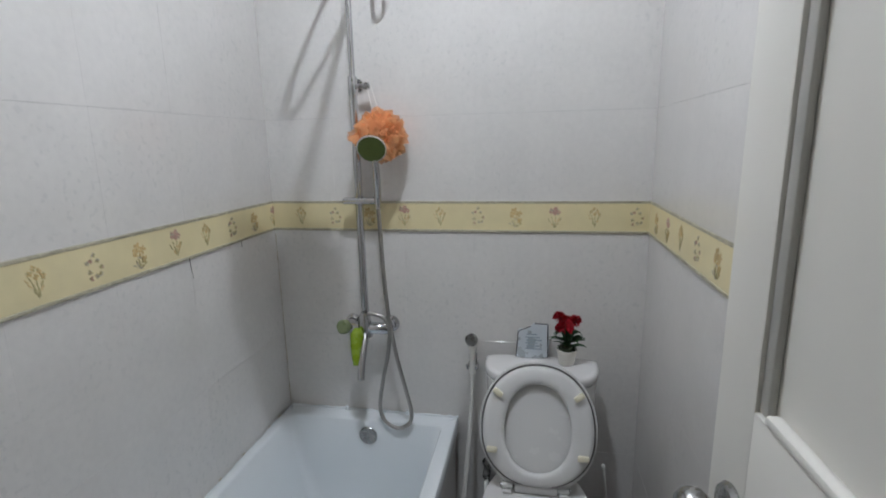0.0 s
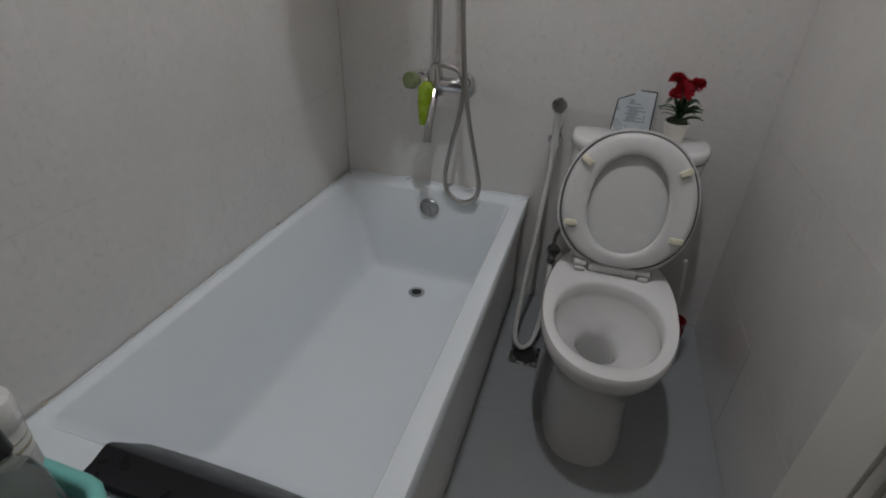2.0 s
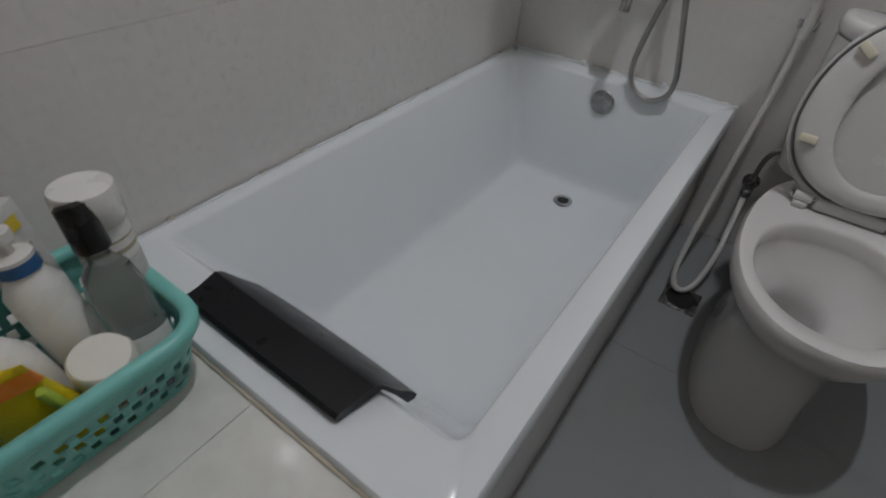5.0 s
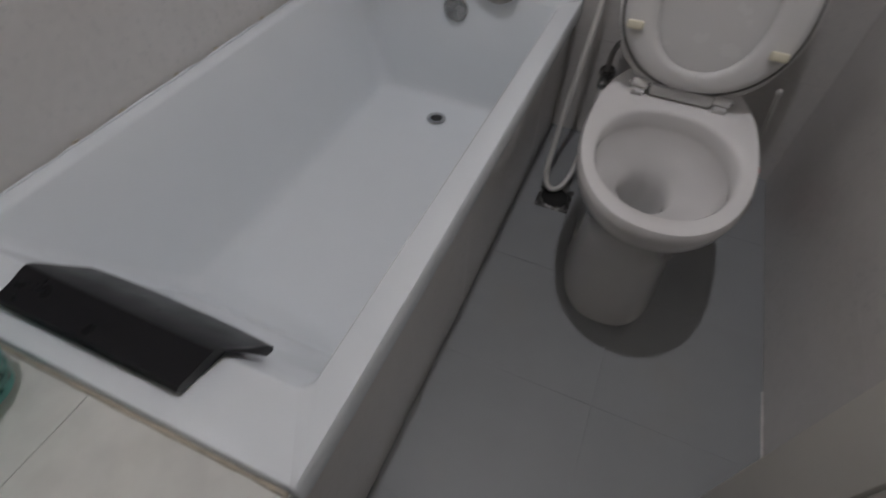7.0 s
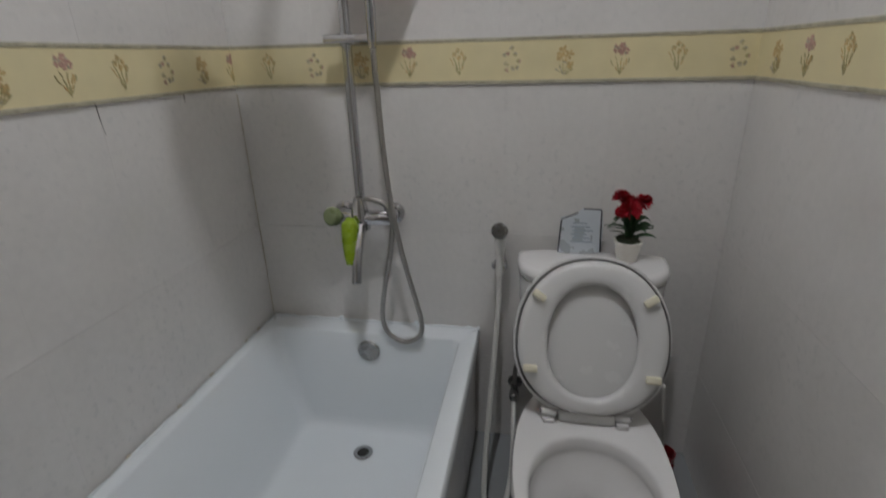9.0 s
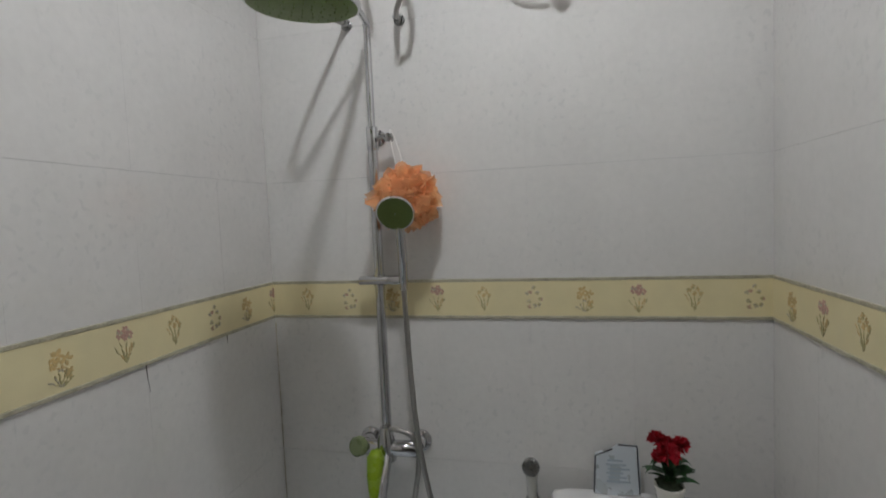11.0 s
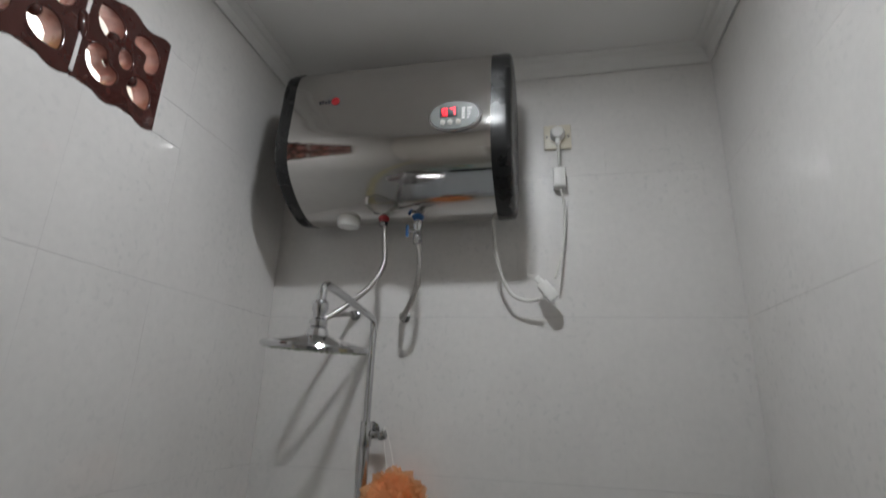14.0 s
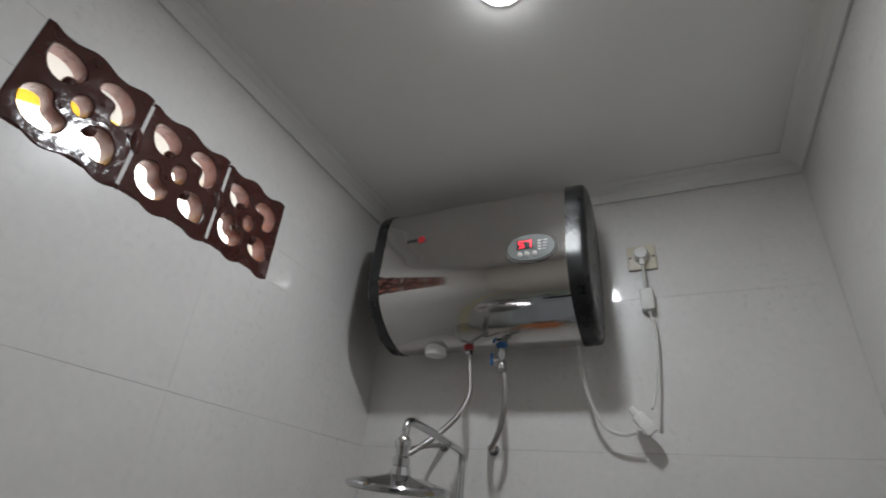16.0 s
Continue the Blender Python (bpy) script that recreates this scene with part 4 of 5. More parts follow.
for k, (c, r) in enumerate(heads):
    add("stem", tube([(1.044 + (c[0] - 1.044) * 0.2, -0.101, 0.723), (1.044 + (c[0] - 1.044) * 0.5, -0.104, 0.765), c], 0.0018, 6, 5), LEAF, pot)
    fb = bmesh.new()
    rnd = random.Random(30 + k)
    for j in range(34):
        d = Vector((rnd.gauss(0, 1), rnd.gauss(0, 1), abs(rnd.gauss(0, 1)) * 0.9 - 0.25)).normalized()
        s = d.orthogonal().normalized()
        s.rotate(Matrix.Rotation(rnd.uniform(0, 6.28), 3, d))
        q = d.cross(s)
        base = Vector(c)
        rows = [[fb.verts.new(base + d * r * v + s * r * 0.55 * u * (0.4 + v) + q * r * 0.16 * math.sin(5 * u + j) * v) for u in (-1, -0.5, 0, 0.5, 1)] for v in (0.15, 0.6, 1.0 + 0.08 * rnd.random())]
        for a, b in zip(rows, rows[1:]):
            for i in range(4):
                fb.faces.new((a[i], a[i + 1], b[i + 1], b[i]))
    add("bloom", fb, PETAL, pot, "ruffled red carnation bloom", angle=180)
rnd = random.Random(9)
for k in range(17):
    a = rnd.uniform(0, 6.28)
    a = a if k > 3 else (0.15, 3.0, -0.25, 2.6)[k]
    L = rnd.uniform(0.046, 0.072)
    z0, z1 = rnd.uniform(0.723, 0.76), rnd.uniform(0.0, 0.045)
    dx, dy = math.cos(a), math.sin(a) * 0.7
    lb = bmesh.new()
    rows = []
    for i in range(7):
        v = i / 6
        p = Vector((1.044 + dx * L * v, -0.101 + dy * L * v, z0 + z1 * math.sin(v * 2.4)))
        wd = 0.0098 * math.sin(math.pi * min(1, v * 0.9 + 0.1)) + 0.0006
        side = Vector((-dy, dx, 0.15)).normalized()
        rows.append([lb.verts.new(p - side * wd), lb.verts.new(p + Vector((0, 0, -0.002))), lb.verts.new(p + side * wd)])
    for p, q in zip(rows, rows[1:]):
        for j in range(2):
            lb.faces.new((p[j], p[j + 1], q[j + 1], q[j]))
    add("leaf", lb, LEAF, pot, angle=180)

pk = thing("foil_packet", "torn pale foil packet with dark edges leaning against the wall", "packet", (0.935, -0.076, 0.676))
km = pose(0.880, -0.066, 0.672, 72, 0, 0) @ Matrix.Diagonal((1.0, 0.86, 1.0, 1.0))
shape = [(0, 0), (0.050, -0.003), (0.104, 0.004), (0.107, 0.06), (0.104, 0.128), (0.060, 0.130), (0.047, 0.118), (0.036, 0.106), (0.018, 0.108), (0.008, 0.104), (0.006, 0.098)]
pbm = flat_outline([shape], 0.0035, 0.002)
pbm.transform(km)
packet = add("pouch", pbm, FOIL, pk)
for a, b in ((shape[0], shape[10]), (shape[2], shape[4]), (shape[10], shape[6]), (shape[4], shape[5])):
    add("edge", moved(tube([(a[0], a[1], 0.004), ((a[0] + b[0]) / 2, (a[1] + b[1]) / 2, 0.0045), (b[0], b[1], 0.004)], 0.0022, 6, 2), km), INKY, packet, "dark printed edge")
for i in range(6):
    add("print_bar", moved(box((0.03 + 0.004 * (i % 2), 0.030 + i * 0.011, 0.0052), (0.085 - 0.008 * (i % 3), 0.0345 + i * 0.011, 0.0062)), km), mat("grey blue print", (0.30, 0.36, 0.42), 0.4) if i == 0 else bpy.data.materials["grey blue print"], packet, flat=True)

# ---------------- bath pillow ----------------
pil = thing("bath_pillow", "black vinyl bath pillow on the end of the tub", "bath pillow", (0.35, -1.225, 0.39))
rows = []
for i in range(21):
    u = i / 20
    sag = 0.0012 * (1 - abs(2 * u - 1) ** 2.5)
    # flat half on the rim, a ridge, then a flap that leans down into the tub
    rows.append([(0.193 + (right - 0.193) * u, y + (4 * sag if y > -1.19 else 0), z - sag) for right, y, z in (
        (0.490, -1.264, RIM + 0.002), (0.489, -1.267, RIM + 0.010), (0.491, -1.262, RIM + 0.017), (0.495, -1.240, RIM + 0.019), (0.500, -1.222, RIM + 0.024), (0.503, -1.212, RIM + 0.026), (0.506, -1.203, RIM + 0.020),
        (0.514, -1.180, RIM - 0.012), (0.514, -1.153, RIM - 0.048), (0.516, -1.148, RIM - 0.058), (0.514, -1.150, RIM - 0.068), (0.510, -1.160, RIM - 0.070), (0.508, -1.182, RIM - 0.026), (0.502, -1.200, RIM + 0.003))])
add("pad", loft(rows), FOAM, pil, angle=35)

# ---------------- basket and what is in it ----------------
bk = thing("plastic_basket", "turquoise plastic basket with a pierced side, full of toiletries", "basket", (0.205, -1.427, LZ))
bx0, bx1, by0, by1, bh = 0.088, 0.325, -1.552, -1.297, 0.098


def wall_ring(k, z):
    g = 0.022 * (1 - k)
    pts = rrect(bx0 + g, bx1 - g, by0 + g, by1 - g, 0.045 - g * 0.5, z, 6)
    out = []
    for a, b in zip(pts, pts[1:] + pts[:1]):
        a, b = Vector(a), Vector(b)
        m = max(1, round((b - a).length / 0.009))
        out += [a.lerp(b, j / m) for j in range(m)]
    return out


zs = [0.0, 0.010, 0.023, 0.029, 0.042, 0.048, 0.061, 0.072, 0.098]
ref = len(wall_ring(0.5, 0))


def even(pts, n):
    L = [0]
    for a, b in zip(pts, pts[1:] + pts[:1]):
        L.append(L[-1] + (b - a).length)
    out, j = [], 0
    for i in range(n):
        s = L[-1] * i / n
        while L[j + 1] < s:
            j += 1
        a, b = pts[j], pts[(j + 1) % len(pts)]
        out.append(a.lerp(b, (s - L[j]) / max(1e-9, L[j + 1] - L[j])))
    return out


NB = 80
rings = [even(wall_ring(z / bh, LZ + 0.002 + z), NB) for z in zs]
bb = bmesh.new()
vs = [[bb.verts.new(p) for p in r] for r in rings]
for k, (a, b) in enumerate(zip(vs, vs[1:])):
    for i in range(NB):
        if k in (1, 3, 5) and (i + (1 if k == 3 else 0)) % 2 == 0:
            continue
        bb.faces.new((a[i], a[(i + 1) % NB], b[(i + 1) % NB], b[i]))
bb.faces.new(vs[0][::-1])
wall = add("pierced_side", bb, TEAL, bk, angle=50)
sol = wall.modifiers.new("thickness", "SOLIDIFY")
sol.thickness, sol.offset = 0.0022, 0
rim_path = even(wall_ring(1.0, LZ + 0.002 + bh), 48)
add("rim", tube(rim_path + rim_path[:2], 0.0105, 10, 1), TEAL, bk, "rolled turquoise rim")
BZ = LZ + 0.006


def bottle(name, label, at, lean, spin, profile, body_mat, cap, cap_mat, extras=()):
    """profile and cap: (radius, height) rows along the bottle's own axis."""
    th = thing(name, label, "bottle" if "bottle" in name else name.split("_")[-1], at, "toiletries in the basket")
    m = pose(*at, 0, 0, spin) @ pose(0, 0, 0, 0, lean)
    add("body", lathe(profile, 28, m), body_mat, th)
    add("cap", lathe(cap, 28, m), cap_mat, th, "")
    for z0, z1, r, mm in extras:
        add("label_band", lathe([(r, z0), (r, z1)], 28, m, caps=False), mm, th)
    return th


LABELW = mat("pale label", (0.62, 0.62, 0.60), 0.5, spread=0.2, scale=90)
bottle("shampoo_bottle", "clear plastic bottle with a black cap leaning in the basket", (0.291, -1.350, BZ + 0.012), -23, -10, [(0.026, 0), (0.029, 0.006), (0.029, 0.13), (0.024, 0.155), (0.013, 0.17), (0.012, 0.178)], CLEARP,
       [(0.016, 0.176), (0.018, 0.18), (0.017, 0.228), (0.013, 0.232)], BLACK, [(0.03, 0.075, 0.0293, LABELW)])
bottle("lotion_bottle", "white lotion bottle with a wide white cap in the basket", (0.186, -1.322, BZ), 2, 90, [(0.028, 0), (0.031, 0.005), (0.031, 0.172), (0.029, 0.187)], MILK,
       [(0.031, 0.185), (0.033, 0.188), (0.033, 0.223), (0.031, 0.229), (0.002, 0.230)], WHITEP, [(0.04, 0.140, 0.0313, LABELW), (0.150, 0.156, 0.0314, GREYP), (0.166, 0.169, 0.0314, GREYP)])
bottle("cream_jar", "small milky cream jar with a white lid in the basket", (0.272, -1.396, BZ + 0.030), 10, 10, [(0.027, 0), (0.030, 0.005), (0.030, 0.045)], MILK, [(0.031, 0.045), (0.032, 0.048), (0.032, 0.066), (0.029, 0.07), (0.001, 0.071)], POT, [(0.01, 0.035, 0.0303, PINK)])
bottle("pump_bottle", "white pump bottle with a blue collar in the basket", (0.212, -1.392, BZ), -6, 20, [(0.026, 0), (0.029, 0.006), (0.029, 0.15), (0.018, 0.17), (0.014, 0.176)], MILK,
       [(0.016, 0.174), (0.020, 0.176), (0.020, 0.194), (0.006, 0.197), (0.006, 0.210), (0.014, 0.212), (0.014, 0.222), (0.002, 0.224)], WHITEP, [(0.176, 0.190, 0.0205, BLUEP)])
bottle("wash_bottle", "white squeeze bottle with a white nozzle in the basket", (0.226, -1.446, BZ + 0.004), -8, 70, [(0.026, 0), (0.030, 0.006), (0.030, 0.095), (0.02, 0.118), (0.013, 0.125)], MILK, [(0.014, 0.123), (0.015, 0.126), (0.015, 0.142), (0.008, 0.15), (0.005, 0.165)], WHITEP)
bottle("conditioner_bottle", "pale grey squeeze bottle with a brown cap leaning in the basket", (0.140, -1.470, BZ + 0.004), -14, 60, [(0.024, 0), (0.028, 0.006), (0.029, 0.14), (0.022, 0.160)], LABELW,
       [(0.022, 0.158), (0.023, 0.161), (0.022, 0.190), (0.019, 0.194), (0.001, 0.195)], mat("brown cap plastic", (0.10, 0.06, 0.05), 0.4))
bx = thing("soap_box", "white carton with a yellow label in the basket", "carton", (0.142, -1.385, BZ), "toiletries in the basket")
bm_ = pose(0.140, -1.388, BZ + 0.086, 0, -3, 40)
add("carton", moved(box((-0.014, -0.028, -0.084), (0.014, 0.028, 0.128), 0.002), bm_), LABELW, bx)
add("label", moved(box((0.0142, -0.020, 0.098), (0.0150, 0.016, 0.114)), bm_), YELLOW, bx, "yellow label", flat=True)
for i in range(3):
    add("print_bar", moved(box((0.0142, -0.018, 0.073 - i * 0.016), (0.0150, 0.014, 0.078 - i * 0.016)), bm_), GREYP, bx, flat=True)
po = thing("refill_pouch", "yellow and white refill pouch with orange print in the basket", "pouch", (0.255, -1.493, BZ), "toiletries in the basket")
pm_ = pose(0.270, -1.452, BZ + 0.004, 8, -10, 62) @ Matrix.Scale(1.15, 4)
rows = [[(math.cos(2 * math.pi * i / 24) * wd, math.sin(2 * math.pi * i / 24) * dp, z) for i in range(24)] for z, wd, dp in ((0, 0.034, 0.020), (0.02, 0.038, 0.022), (0.06, 0.038, 0.017), (0.10, 0.037, 0.008), (0.118, 0.036, 0.003), (0.126, 0.036, 0.001))]
add("pouch", loft(turned(rows, pm_)), YELLOW, po, angle=80)
rows2 = [[(math.cos(2 * math.pi * i / 24) * wd, math.sin(2 * math.pi * i / 24) * dp - 0.0008, z) for i in range(24)] for z, wd, dp in ((0.102, 0.0374, 0.0088), (0.110, 0.0370, 0.0066), (0.118, 0.0365, 0.0042))]
add("orange_band", loft(turned(rows2, pm_), caps=False), ORANGE, po, "orange printed band", angle=80)
add("lime_stripe", moved(box((0.028, -0.016, 0.02), (0.036, -0.006, 0.10), 0.003), pm_), LIME, po)
sp = thing("bath_sponge", "tan scrub sponge in the basket", "sponge", (0.185, -1.517, BZ), "toiletries in the basket")
add("sponge", blob((0.046, 0.030, 0.058), (0.222, -1.505, BZ + 0.088), 4, 0.35, 5), TAN, sp, angle=180)
add("pad", blob((0.038, 0.024, 0.032), (0.222, -1.506, BZ + 0.030), 3, 0.2, 6), BLACK, sp)

# ---------------- door ----------------
door = thing("door_1", "white painted panel door standing open beside the toilet wall", "door", (1.207, -1.715, 0), kind="structure")
fx, bx_, dy0, dy1, dz1 = 1.195, 1.232, -1.715, -0.984, 2.01
st = 0.100
add("stile", box((fx, dy1 - st, 0.012), (bx_, dy1, dz1), 0.002), DOORM, door)
add("stile", box((fx, dy0, 0.012), (bx_, dy0 + st, dz1), 0.002), DOORM, door)
for za, zb in ((0.012, 0.16), (0.83, 1.078), (1.89, dz1)):
    add("rail", box((fx, dy0 + st, za), (bx_, dy1 - st, zb), 0.0015), DOORM, door)
for za, zb in ((0.16, 0.83), (1.078, 1.89)):
    p = add("panel", box((fx + 0.014, dy0 + st - 0.004, za - 0.004), (bx_ - 0.014, dy1 - st + 0.004, zb + 0.004)), DOORM, door)
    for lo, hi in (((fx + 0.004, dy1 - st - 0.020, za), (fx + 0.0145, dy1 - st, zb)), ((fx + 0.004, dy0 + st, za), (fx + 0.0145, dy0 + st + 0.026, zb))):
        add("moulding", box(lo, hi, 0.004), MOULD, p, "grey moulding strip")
    for z in (za, zb - 0.012):
        add("moulding", box((fx - 0.002, dy0 + st + 0.026, z), (fx + 0.0145, dy1 - st - 0.026, z + 0.012), 0.004), DOORM, p)
kz, ky = 0.926, -1.060
for s, fxx in ((-90, fx), (90, bx_)):
    kn = add("door_knob", lathe([(0.036, 0), (0.037, 0.003), (0.033, 0.009), (0.016, 0.013), (0.012, 0.02), (0.012, 0.024), (0.019, 0.028), (0.026, 0.036), (0.0275, 0.046), (0.026, 0.056), (0.019, 0.064), (0.010, 0.066), (0.002, 0.063)], 36, pose(fxx, ky, kz, 0, s)), DULL, door, "round brushed steel knob")
    add("key_button", lathe([(0.006, 0.062), (0.006, 0.068), (0.001, 0.069)], 14, pose(fxx, ky, kz, 0, s)), BLACK, kn)
add("latch_plate", box((fx + 0.008, dy1 - 0.0005, kz - 0.028), (bx_ - 0.008, dy1 + 0.0012, kz + 0.028), 0.0005), DULL, door)
for hz in (0.25, 1.05, 1.8):
    add("hinge", lathe([(0.006, -0.04), (0.006, 0.04)], 12, pose(bx_ + 0.004, dy0 - 0.004, hz)), DULL, door)

door.matrix_basis = pose(1.207, -1.715, 0, 0, 0, 1.4)

# ---------------- ceiling lamp ----------------
dl = thing("ceiling_downlight", "small round white ceiling downlight, switched on", "ceiling light", (*LAMP, CEIL))
add("ring", lathe([(0.058, 0), (0.058, -0.004), (0.050, -0.008), (0.047, -0.006), (0.046, 0.0)], 40, pose(*LAMP, CEIL), caps=False), WHITEP, dl)
add("diffuser", lathe([(0.001, -0.026), (0.020, -0.025), (0.036, -0.020), (0.044, -0.011), (0.046, -0.004), (0.046, -0.001)], 40, pose(*LAMP, CEIL)), LENS, dl, "glowing round diffuser")

# ---------------- small traces on walls and floor ----------------
STAIN = mat("brown stained sealant", (0.50, 0.45, 0.36), 0.6, spread=0.35, scale=60)
CRACK = mat("open dark joint", (0.10, 0.09, 0.08), 0.8)
rnd = random.Random(12)
structure("corner_trim", tube([(0.0015, -0.0015, 0.40 + 0.67 * i / 30) for i in range(31)], [0.0005 + 0.0014 * rnd.random() for _ in range(30)], 6, 1), STAIN, "brown stained joint in the tiled corner above the tub", "joint")
structure("floor_trim", tube([(W - 0.002, -0.88 + 0.17 * i / 30, 0.001) for i in range(31)], [0.0012 + 0.0014 * rnd.random() for _ in range(30)], 6, 1), GROUT, "pale joint between floor and tiled wall", "joint")
for y_, za, zb, dx in ((-0.467, 1.028, 1.086, -0.006), (-0.217, 1.066, 1.086, 0.001)):
    under(part("crack", tube([(0.0002, y_ - dx, za), (0.0002, y_ - 0.3 * dx, (za + zb) / 2), (0.0002, y_, zb)], [0.0004, 0.0009, 0.0013], 6, 3), CRACK), wall_left)
for k in range(9):
    yk = -0.06 - k * 0.135 + rnd.uniform(-0.04, 0.04)
    under(part("speck", blob((0.003, 0.008, 0.004), (0.003, yk, RIM + 0.004), 1, 0.5, k), STAIN), wall_left)

structure("ledge_trim", tube([(0.01 + 0.65 * i / 40, TY - 0.003, LZ + 0.0015 + rnd.uniform(-0.0006, 0.0006)) for i in range(41)], [0.0018 + 0.0014 * rnd.random() for _ in range(40)], 6, 1), STAIN,
          "brown stained joint between tub and tiled ledge", "joint")

# ---------------- border strips with flowers ----------------
BZ0, BZ1 = 1.087, 1.189


def petal(cx, cy, a, b, turn, z=0.0):
    c, s = math.cos(radians(turn)), math.sin(radians(turn))
    return [(cx + c * a * math.cos(t) - s * b * math.sin(t), cy + s * a * math.cos(t) + c * b * math.sin(t)) for t in [2 * math.pi * i / 8 for i in range(8)]]


# each motif: ellipses of (x, y, length, width, turn, colour slot), local metres
def blossom(e, r, x, y, size, slot, other):
    n = r.randint(5, 7)
    for i in range(n):
        a = i * 360 / n + r.uniform(-20, 20)
        d = size * r.uniform(0.6, 1.0)
        e.append((x + d * math.cos(radians(a)), y + d * math.sin(radians(a)), size * r.uniform(0.5, 0.75), size * r.uniform(0.28, 0.45), a, slot if r.random() < 0.7 else other))


def sprays(e, r, n, low, high, lean, slots):
    for i in range(n):
        a = 90 + (i - (n - 1) / 2) * lean + r.uniform(-6, 6)
        c, s = math.cos(radians(a)), math.sin(radians(a))
        for k in range(4):
            d = low + (high - low) * (k + 0.5) / 4 + r.uniform(-0.002, 0.002)
            e.append((c * d + r.uniform(-0.0015, 0.0015), -0.034 + s * d, (high - low) / 7, r.uniform(0.0007, 0.0018), a + r.uniform(-25, 25), r.choice(slots)))


def motif(kind):
    r = random.Random(kind * 11 + 2)
    e = []
    if kind == 0:      # tall sprig of buds
        sprays(e, r, 5, 0.004, 0.048, 13, (1, 2, 2))
        for x, y in ((-0.012, 0.018), (-0.004, 0.027), (0.006, 0.020), (0.013, 0.010), (-0.001, 0.010)):
            blossom(e, r, x, y, 0.0045, 1, 2)
    elif kind == 1:    # loose wreath
        for i in range(9):
            a = i * 40 + r.uniform(-8, 8)
            d = 0.017 if i % 2 else 0.024
            blossom(e, r, d * 0.75 * math.cos(radians(a)), d * 1.15 * math.sin(radians(a)), 0.004, 3 if i % 3 else 0, 2)
    elif kind == 2:    # bushy spray
        for x, y, q in ((-0.006, 0.018, 0.009), (0.010, 0.010, 0.008), (-0.013, 0.004, 0.006), (0.013, -0.013, 0.007), (0.0, -0.004, 0.005)):
            blossom(e, r, x, y, q, 1, 3 if q < 0.006 else 1)
        sprays(e, r, 6, 0.0, 0.026, 24, (2, 2, 3))
    else:              # iris
        for x, y, q in ((-0.010, 0.022, 0.007), (0.002, 0.028, 0.007), (0.010, 0.019, 0.0065), (0.0, 0.015, 0.005)):
            blossom(e, r, x, y, q, 0, 3)
        sprays(e, r, 5, 0.002, 0.040, 16, (2, 2, 1))
    e = [(x, y, a, b, t, s) for x, y, a, b, t, s in e if abs(y) < 0.041]
    me = bpy.data.meshes.new("flower_motif")
    verts, faces, slots = [], [], []
    for k, (x, y, a, b, t, s) in enumerate(e):
        z = 0.0005 + 0.00002 * k
        n = len(verts)
        ring_ = petal(x, y, a, b, t)
        verts += [(p[0], p[1], 0) for p in ring_] + [(p[0], p[1], z) for p in ring_]
        faces.append([n + 8 + i for i in range(8)])
        slots.append(s)
        for i in range(8):
            faces.append([n + i, n + (i + 1) % 8, n + 8 + (i + 1) % 8, n + 8 + i])
            slots.append(s)
    me.from_pydata(verts, [], faces)
    for m in (PINK, OCHRE, SAGE, GREYP):
        me.materials.append(m)
    me.polygons.foreach_set("material_index", slots)
    return me


MOTIFS = [motif(k) for k in range(4)]


def border(name, place, length, flowers, label):
    """place: local x along the wall, y up, z out of it."""
    th = tagged(part(name, box((0, BZ0, 0.0004), (length, BZ1, 0.003)), CREAM), label, "border trim", kind="structure")
    th.matrix_basis = place
    for za, zb in ((BZ0 - 0.002, BZ0 + 0.006), (BZ1 - 0.006, BZ1 + 0.002)):
        e = part("edge_line", box((0, za, 0.0004), (length, zb, 0.0042), 0.001, 1), EDGE, th, "grey ribbed edge line")
    for x, kind, dy in flowers:
        f = new("flower_motif", MOTIFS[kind])
        f.parent = th
        f.matrix_basis = pose(x, (BZ0 + BZ1) / 2 + dy, 0.003)
    return th


PL = Matrix(((0, 0, 1, 0), (1, 0, 0, FRONT), (0, 1, 0, 0), (0, 0, 0, 1)))       # left wall: x along +y
PB = Matrix(((1, 0, 0, 0), (0, 0, -1, 0), (0, 1, 0, 0), (0, 0, 0, 1)))          # back wall: x along +x
PR = Matrix(((0, 0, -1, W), (-1, 0, 0, 0), (0, 1, 0, 0), (0, 0, 0, 1)))         # right wall: x along -y
rnd = random.Random(3)
border("border_left", PL, -FRONT - 0.004, [(-FRONT - 0.135 - 0.1262 * i, (2 - i) % 4, rnd.uniform(-0.003, 0.002)) for i in range(-1, 13)], "cream tile border with faded flower sprays above the tub")
border("border_back", PB, W, [(0.111 + 0.1268 * i, i % 4, rnd.uniform(-0.003, 0.002)) for i in range(10)], "cream tile border with faded flower sprays behind the shower")
border("border_right", PR, -FRONT, [(0.004 + 0.096 + 0.1275 * i, (2 + i) % 4, rnd.uniform(-0.003, 0.002)) for i in range(12)], "cream tile border with faded flower sprays beside the toilet")

# ---------------- tiles ----------------
CELLS = {}


def tile_mesh(name, w, h, t, material, bev):
    key = (name, round(w, 4), round(h, 4), t)
    if key not in CELLS:
        bm = box((0, 0, -t), (w, h, 0))
        top = [e for e in bm.edges if all(v.co.z > -1e-6 for v in e.verts)]
        bmesh.ops.bevel(bm, geom=top, offset=bev, segments=1, affect="EDGES")
        me = bpy.data.meshes.new(name)
        bm.to_mesh(me)
        bm.free()
        me.materials.append(material)
        CELLS[key] = me
    return CELLS[key]


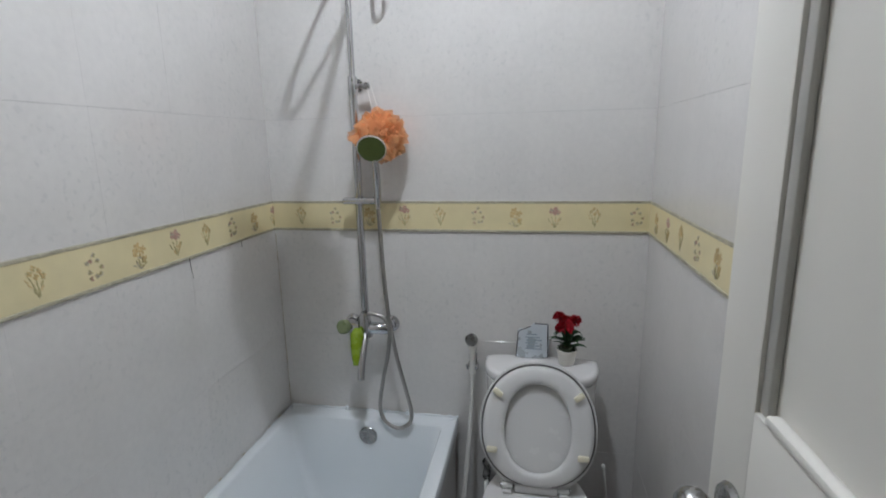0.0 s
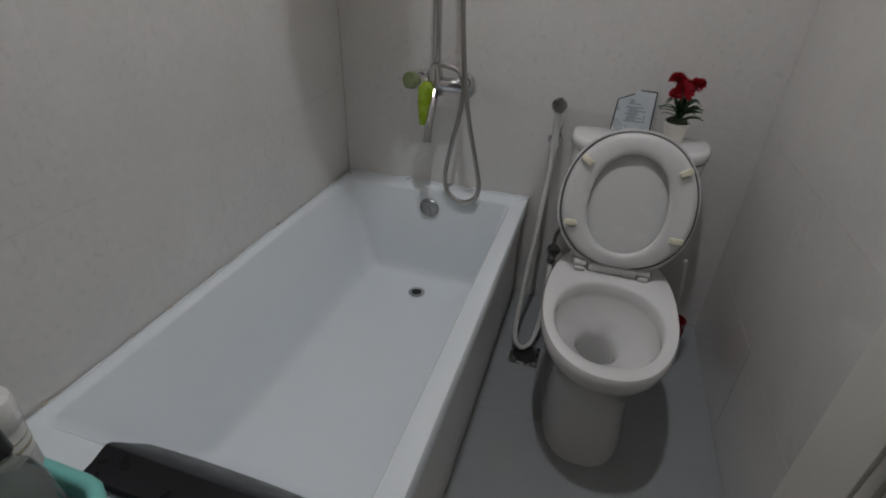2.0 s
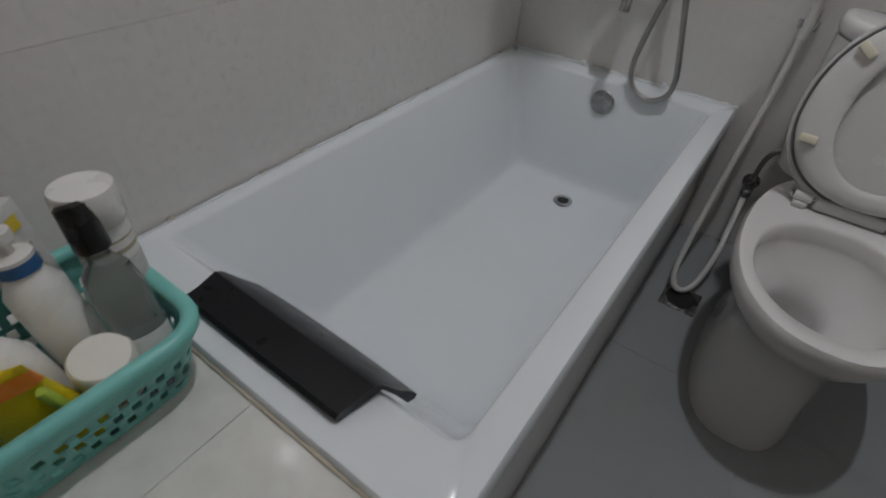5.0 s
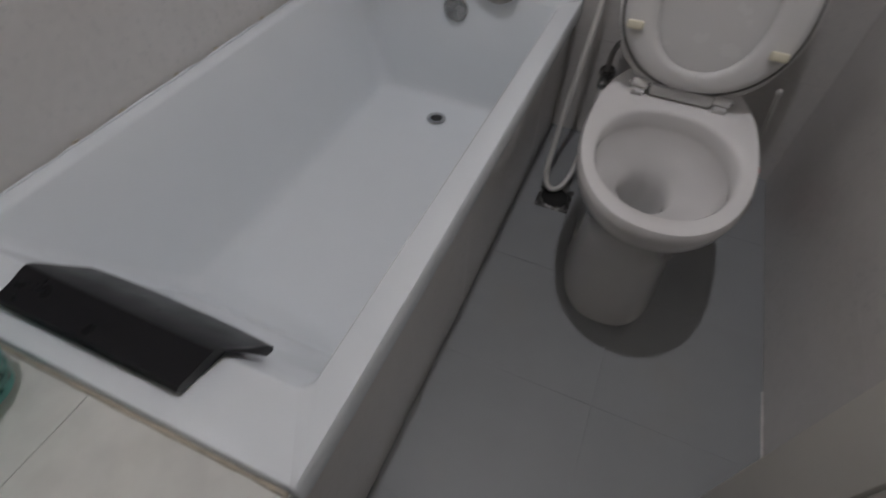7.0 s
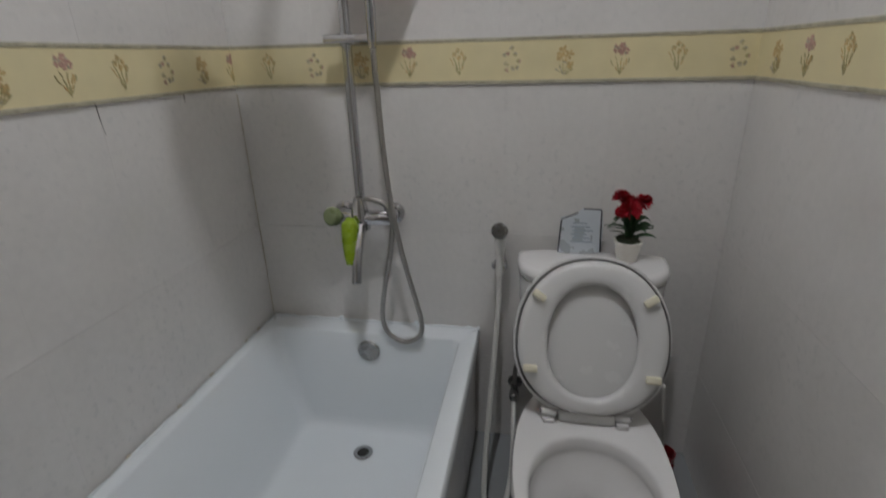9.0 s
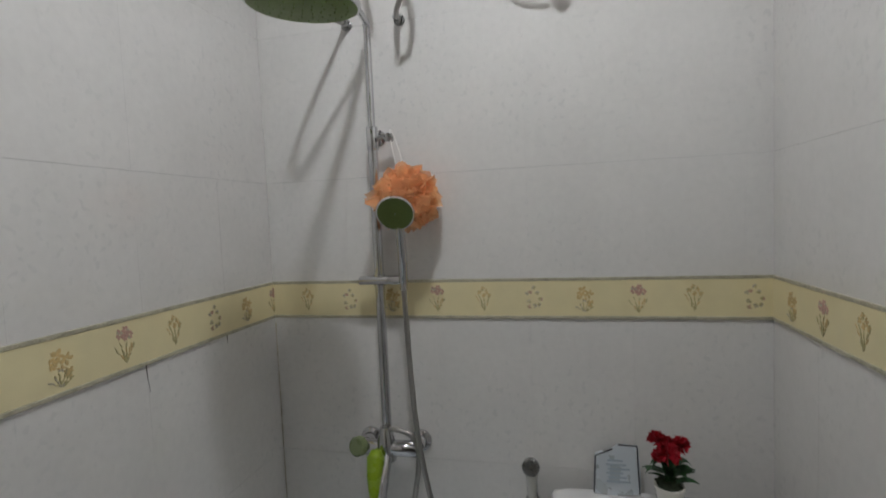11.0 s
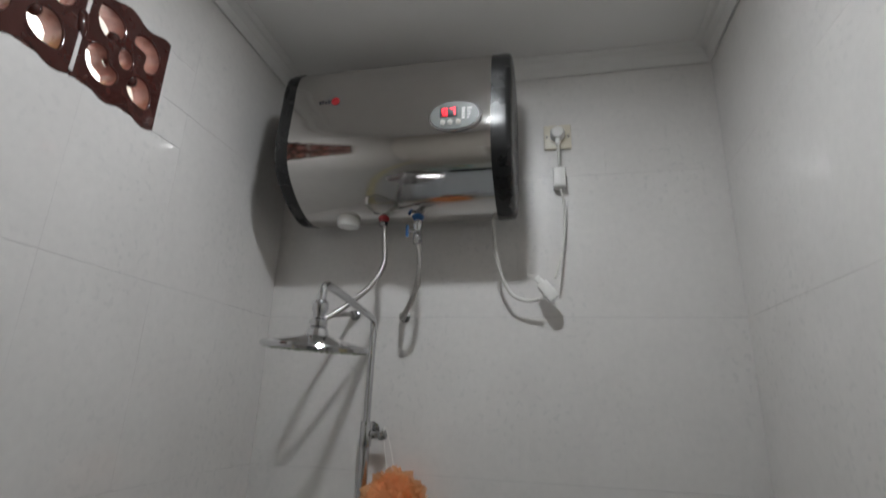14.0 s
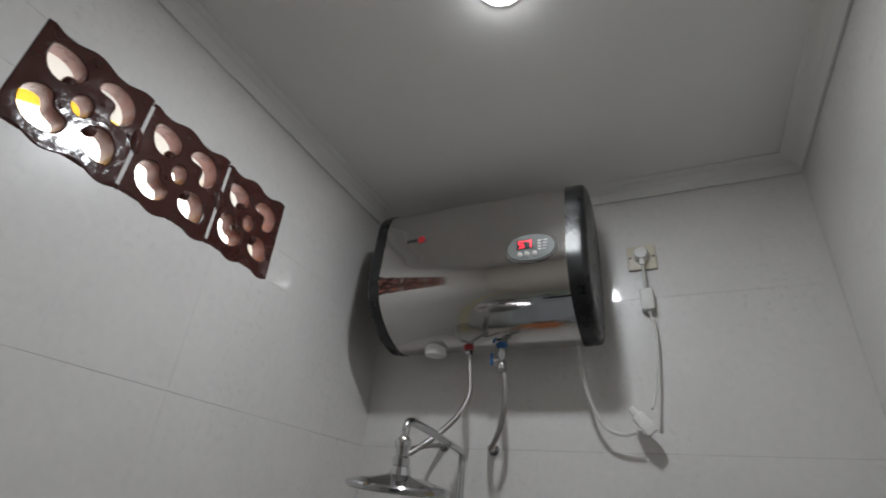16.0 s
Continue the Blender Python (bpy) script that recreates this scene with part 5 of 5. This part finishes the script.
def cut(rects, hole):
    out = []
    hx0, hx1, hy0, hy1 = hole
    for a0, a1, b0, b1 in rects:
        if a1 <= hx0 or a0 >= hx1 or b1 <= hy0 or b0 >= hy1:
            out.append((a0, a1, b0, b1))
            continue
        if b0 < hy0:
            out.append((a0, a1, b0, hy0))
        if b1 > hy1:
            out.append((a0, a1, hy1, b1))
        if a0 < hx0:
            out.append((a0, hx0, max(b0, hy0), min(b1, hy1)))
        if a1 > hx1:
            out.append((hx1, a1, max(b0, hy0), min(b1, hy1)))
    return out


def lay(parent, place, us, vs_, material, gap_u=0.00006, gap_v=0.0005, t=T, hole=None, name="tile", bev=0.00012):
    """Tiles between the joint lines us and vs_, each an object of its own, laid a hair unevenly."""
    r = random.Random(len(us) * 7 + len(vs_))
    rects = [(a0, a1, b0, b1) for a0, a1 in zip(us, us[1:]) for b0, b1 in zip(vs_, vs_[1:])]
    if hole:
        rects = cut(rects, hole)
    for a0, a1, b0, b1 in rects:
        w, h = a1 - a0 - gap_u, b1 - b0 - gap_v
        if w < 0.006 or h < 0.006:
            continue
        ob = new(name, tile_mesh(name, w, h, t, material, bev))
        ob.matrix_basis = place @ pose(a0 + gap_u / 2, b0 + gap_v / 2, -0.0003 * r.random(), r.uniform(-0.04, 0.04), r.uniform(-0.04, 0.04))
        ob.parent = parent
    return parent


VZ = [0.0, 0.293, 0.693, 1.087, 1.473, 1.877, 2.281, CEIL]
off = -FRONT
lay(wall_left, PL, [0] + [off - 0.465 - 0.25 * k for k in range(5, -1, -1) if off - 0.465 - 0.25 * k > 0.01] + [off - 0.215, off], VZ, TILE, hole=(VENT[0] + off - 0.001, VENT[1] + off + 0.001, VENT[2], VENT[3]))
lay(wall_back, PB, [0, 0.241, 0.486, 0.736, 0.986, 1.236, W], VZ, TILE)
lay(wall_right, PR, [0, 0.205, 0.455, 0.705, 0.955, 1.205, 1.455, 1.705, off], VZ, TILE)
PA = Matrix(((0, 0, 1, TX - 0.011), (1, 0, 0, TY), (0, 1, 0, 0), (0, 0, 0, 1)))
lay(apron, PA, [0.003, 0.039, 0.289, 0.539, 0.789, 1.039, 1.287], [0.0, 0.344], TILE)
FL = Matrix(((1, 0, 0, 0), (0, 1, 0, 0), (0, 0, 1, 0), (0, 0, 0, 1)))
lay(floor, FL, [0.655, 0.98, W], [FRONT, -1.48, -1.18, -0.88, -0.58, -0.28, 0.0], FLOORT, 0.0003, 0.0003, 0.006)
lay(floor, FL, [0.38, 0.655], [FRONT, TY - 0.003], FLOORT, 0.0003, 0.0003, 0.006)
# ledge tiles: trimmed along the slanting edge
for (ua, ub), (va, vb) in [((0.0, 0.385), (-1.545, TY)), ((0.385, None), (-1.545, TY)), ((0.0, 0.265), (FRONT, -1.545)), ((0.265, 0.50), (FRONT, -1.545)), ((0.50, None), (FRONT, -1.545))]:
    g = 0.0004
    pts = [(ua + g, vb - g), ((ub if ub else slant(vb)) - g, vb - g), ((ub if ub else slant(va)) - g, va + g), (ua + g, va + g)]
    tl = part("tile", prism(pts, LZ - T, LZ), LEDGE)
    under(tl, ledge)
sa, sb = Vector((lw, TY, 0)), Vector((slant(FRONT), FRONT, 0))
d_ = (sb - sa).normalized()
PS = Matrix(((d_.x, 0, -d_.y, sa.x), (d_.y, 0, d_.x, sa.y), (0, 1, 0, 0), (0, 0, 0, 1)))
lay(ledge, Matrix(((d_.x, 0, -d_.y, lw + 0.0005), (d_.y, 0, d_.x, TY), (0, 1, 0, 0), (0, 0, 0, 1))), [0.002, 0.25, (sb - sa).length - 0.002], [0.0, LZ - 0.009], TILE)
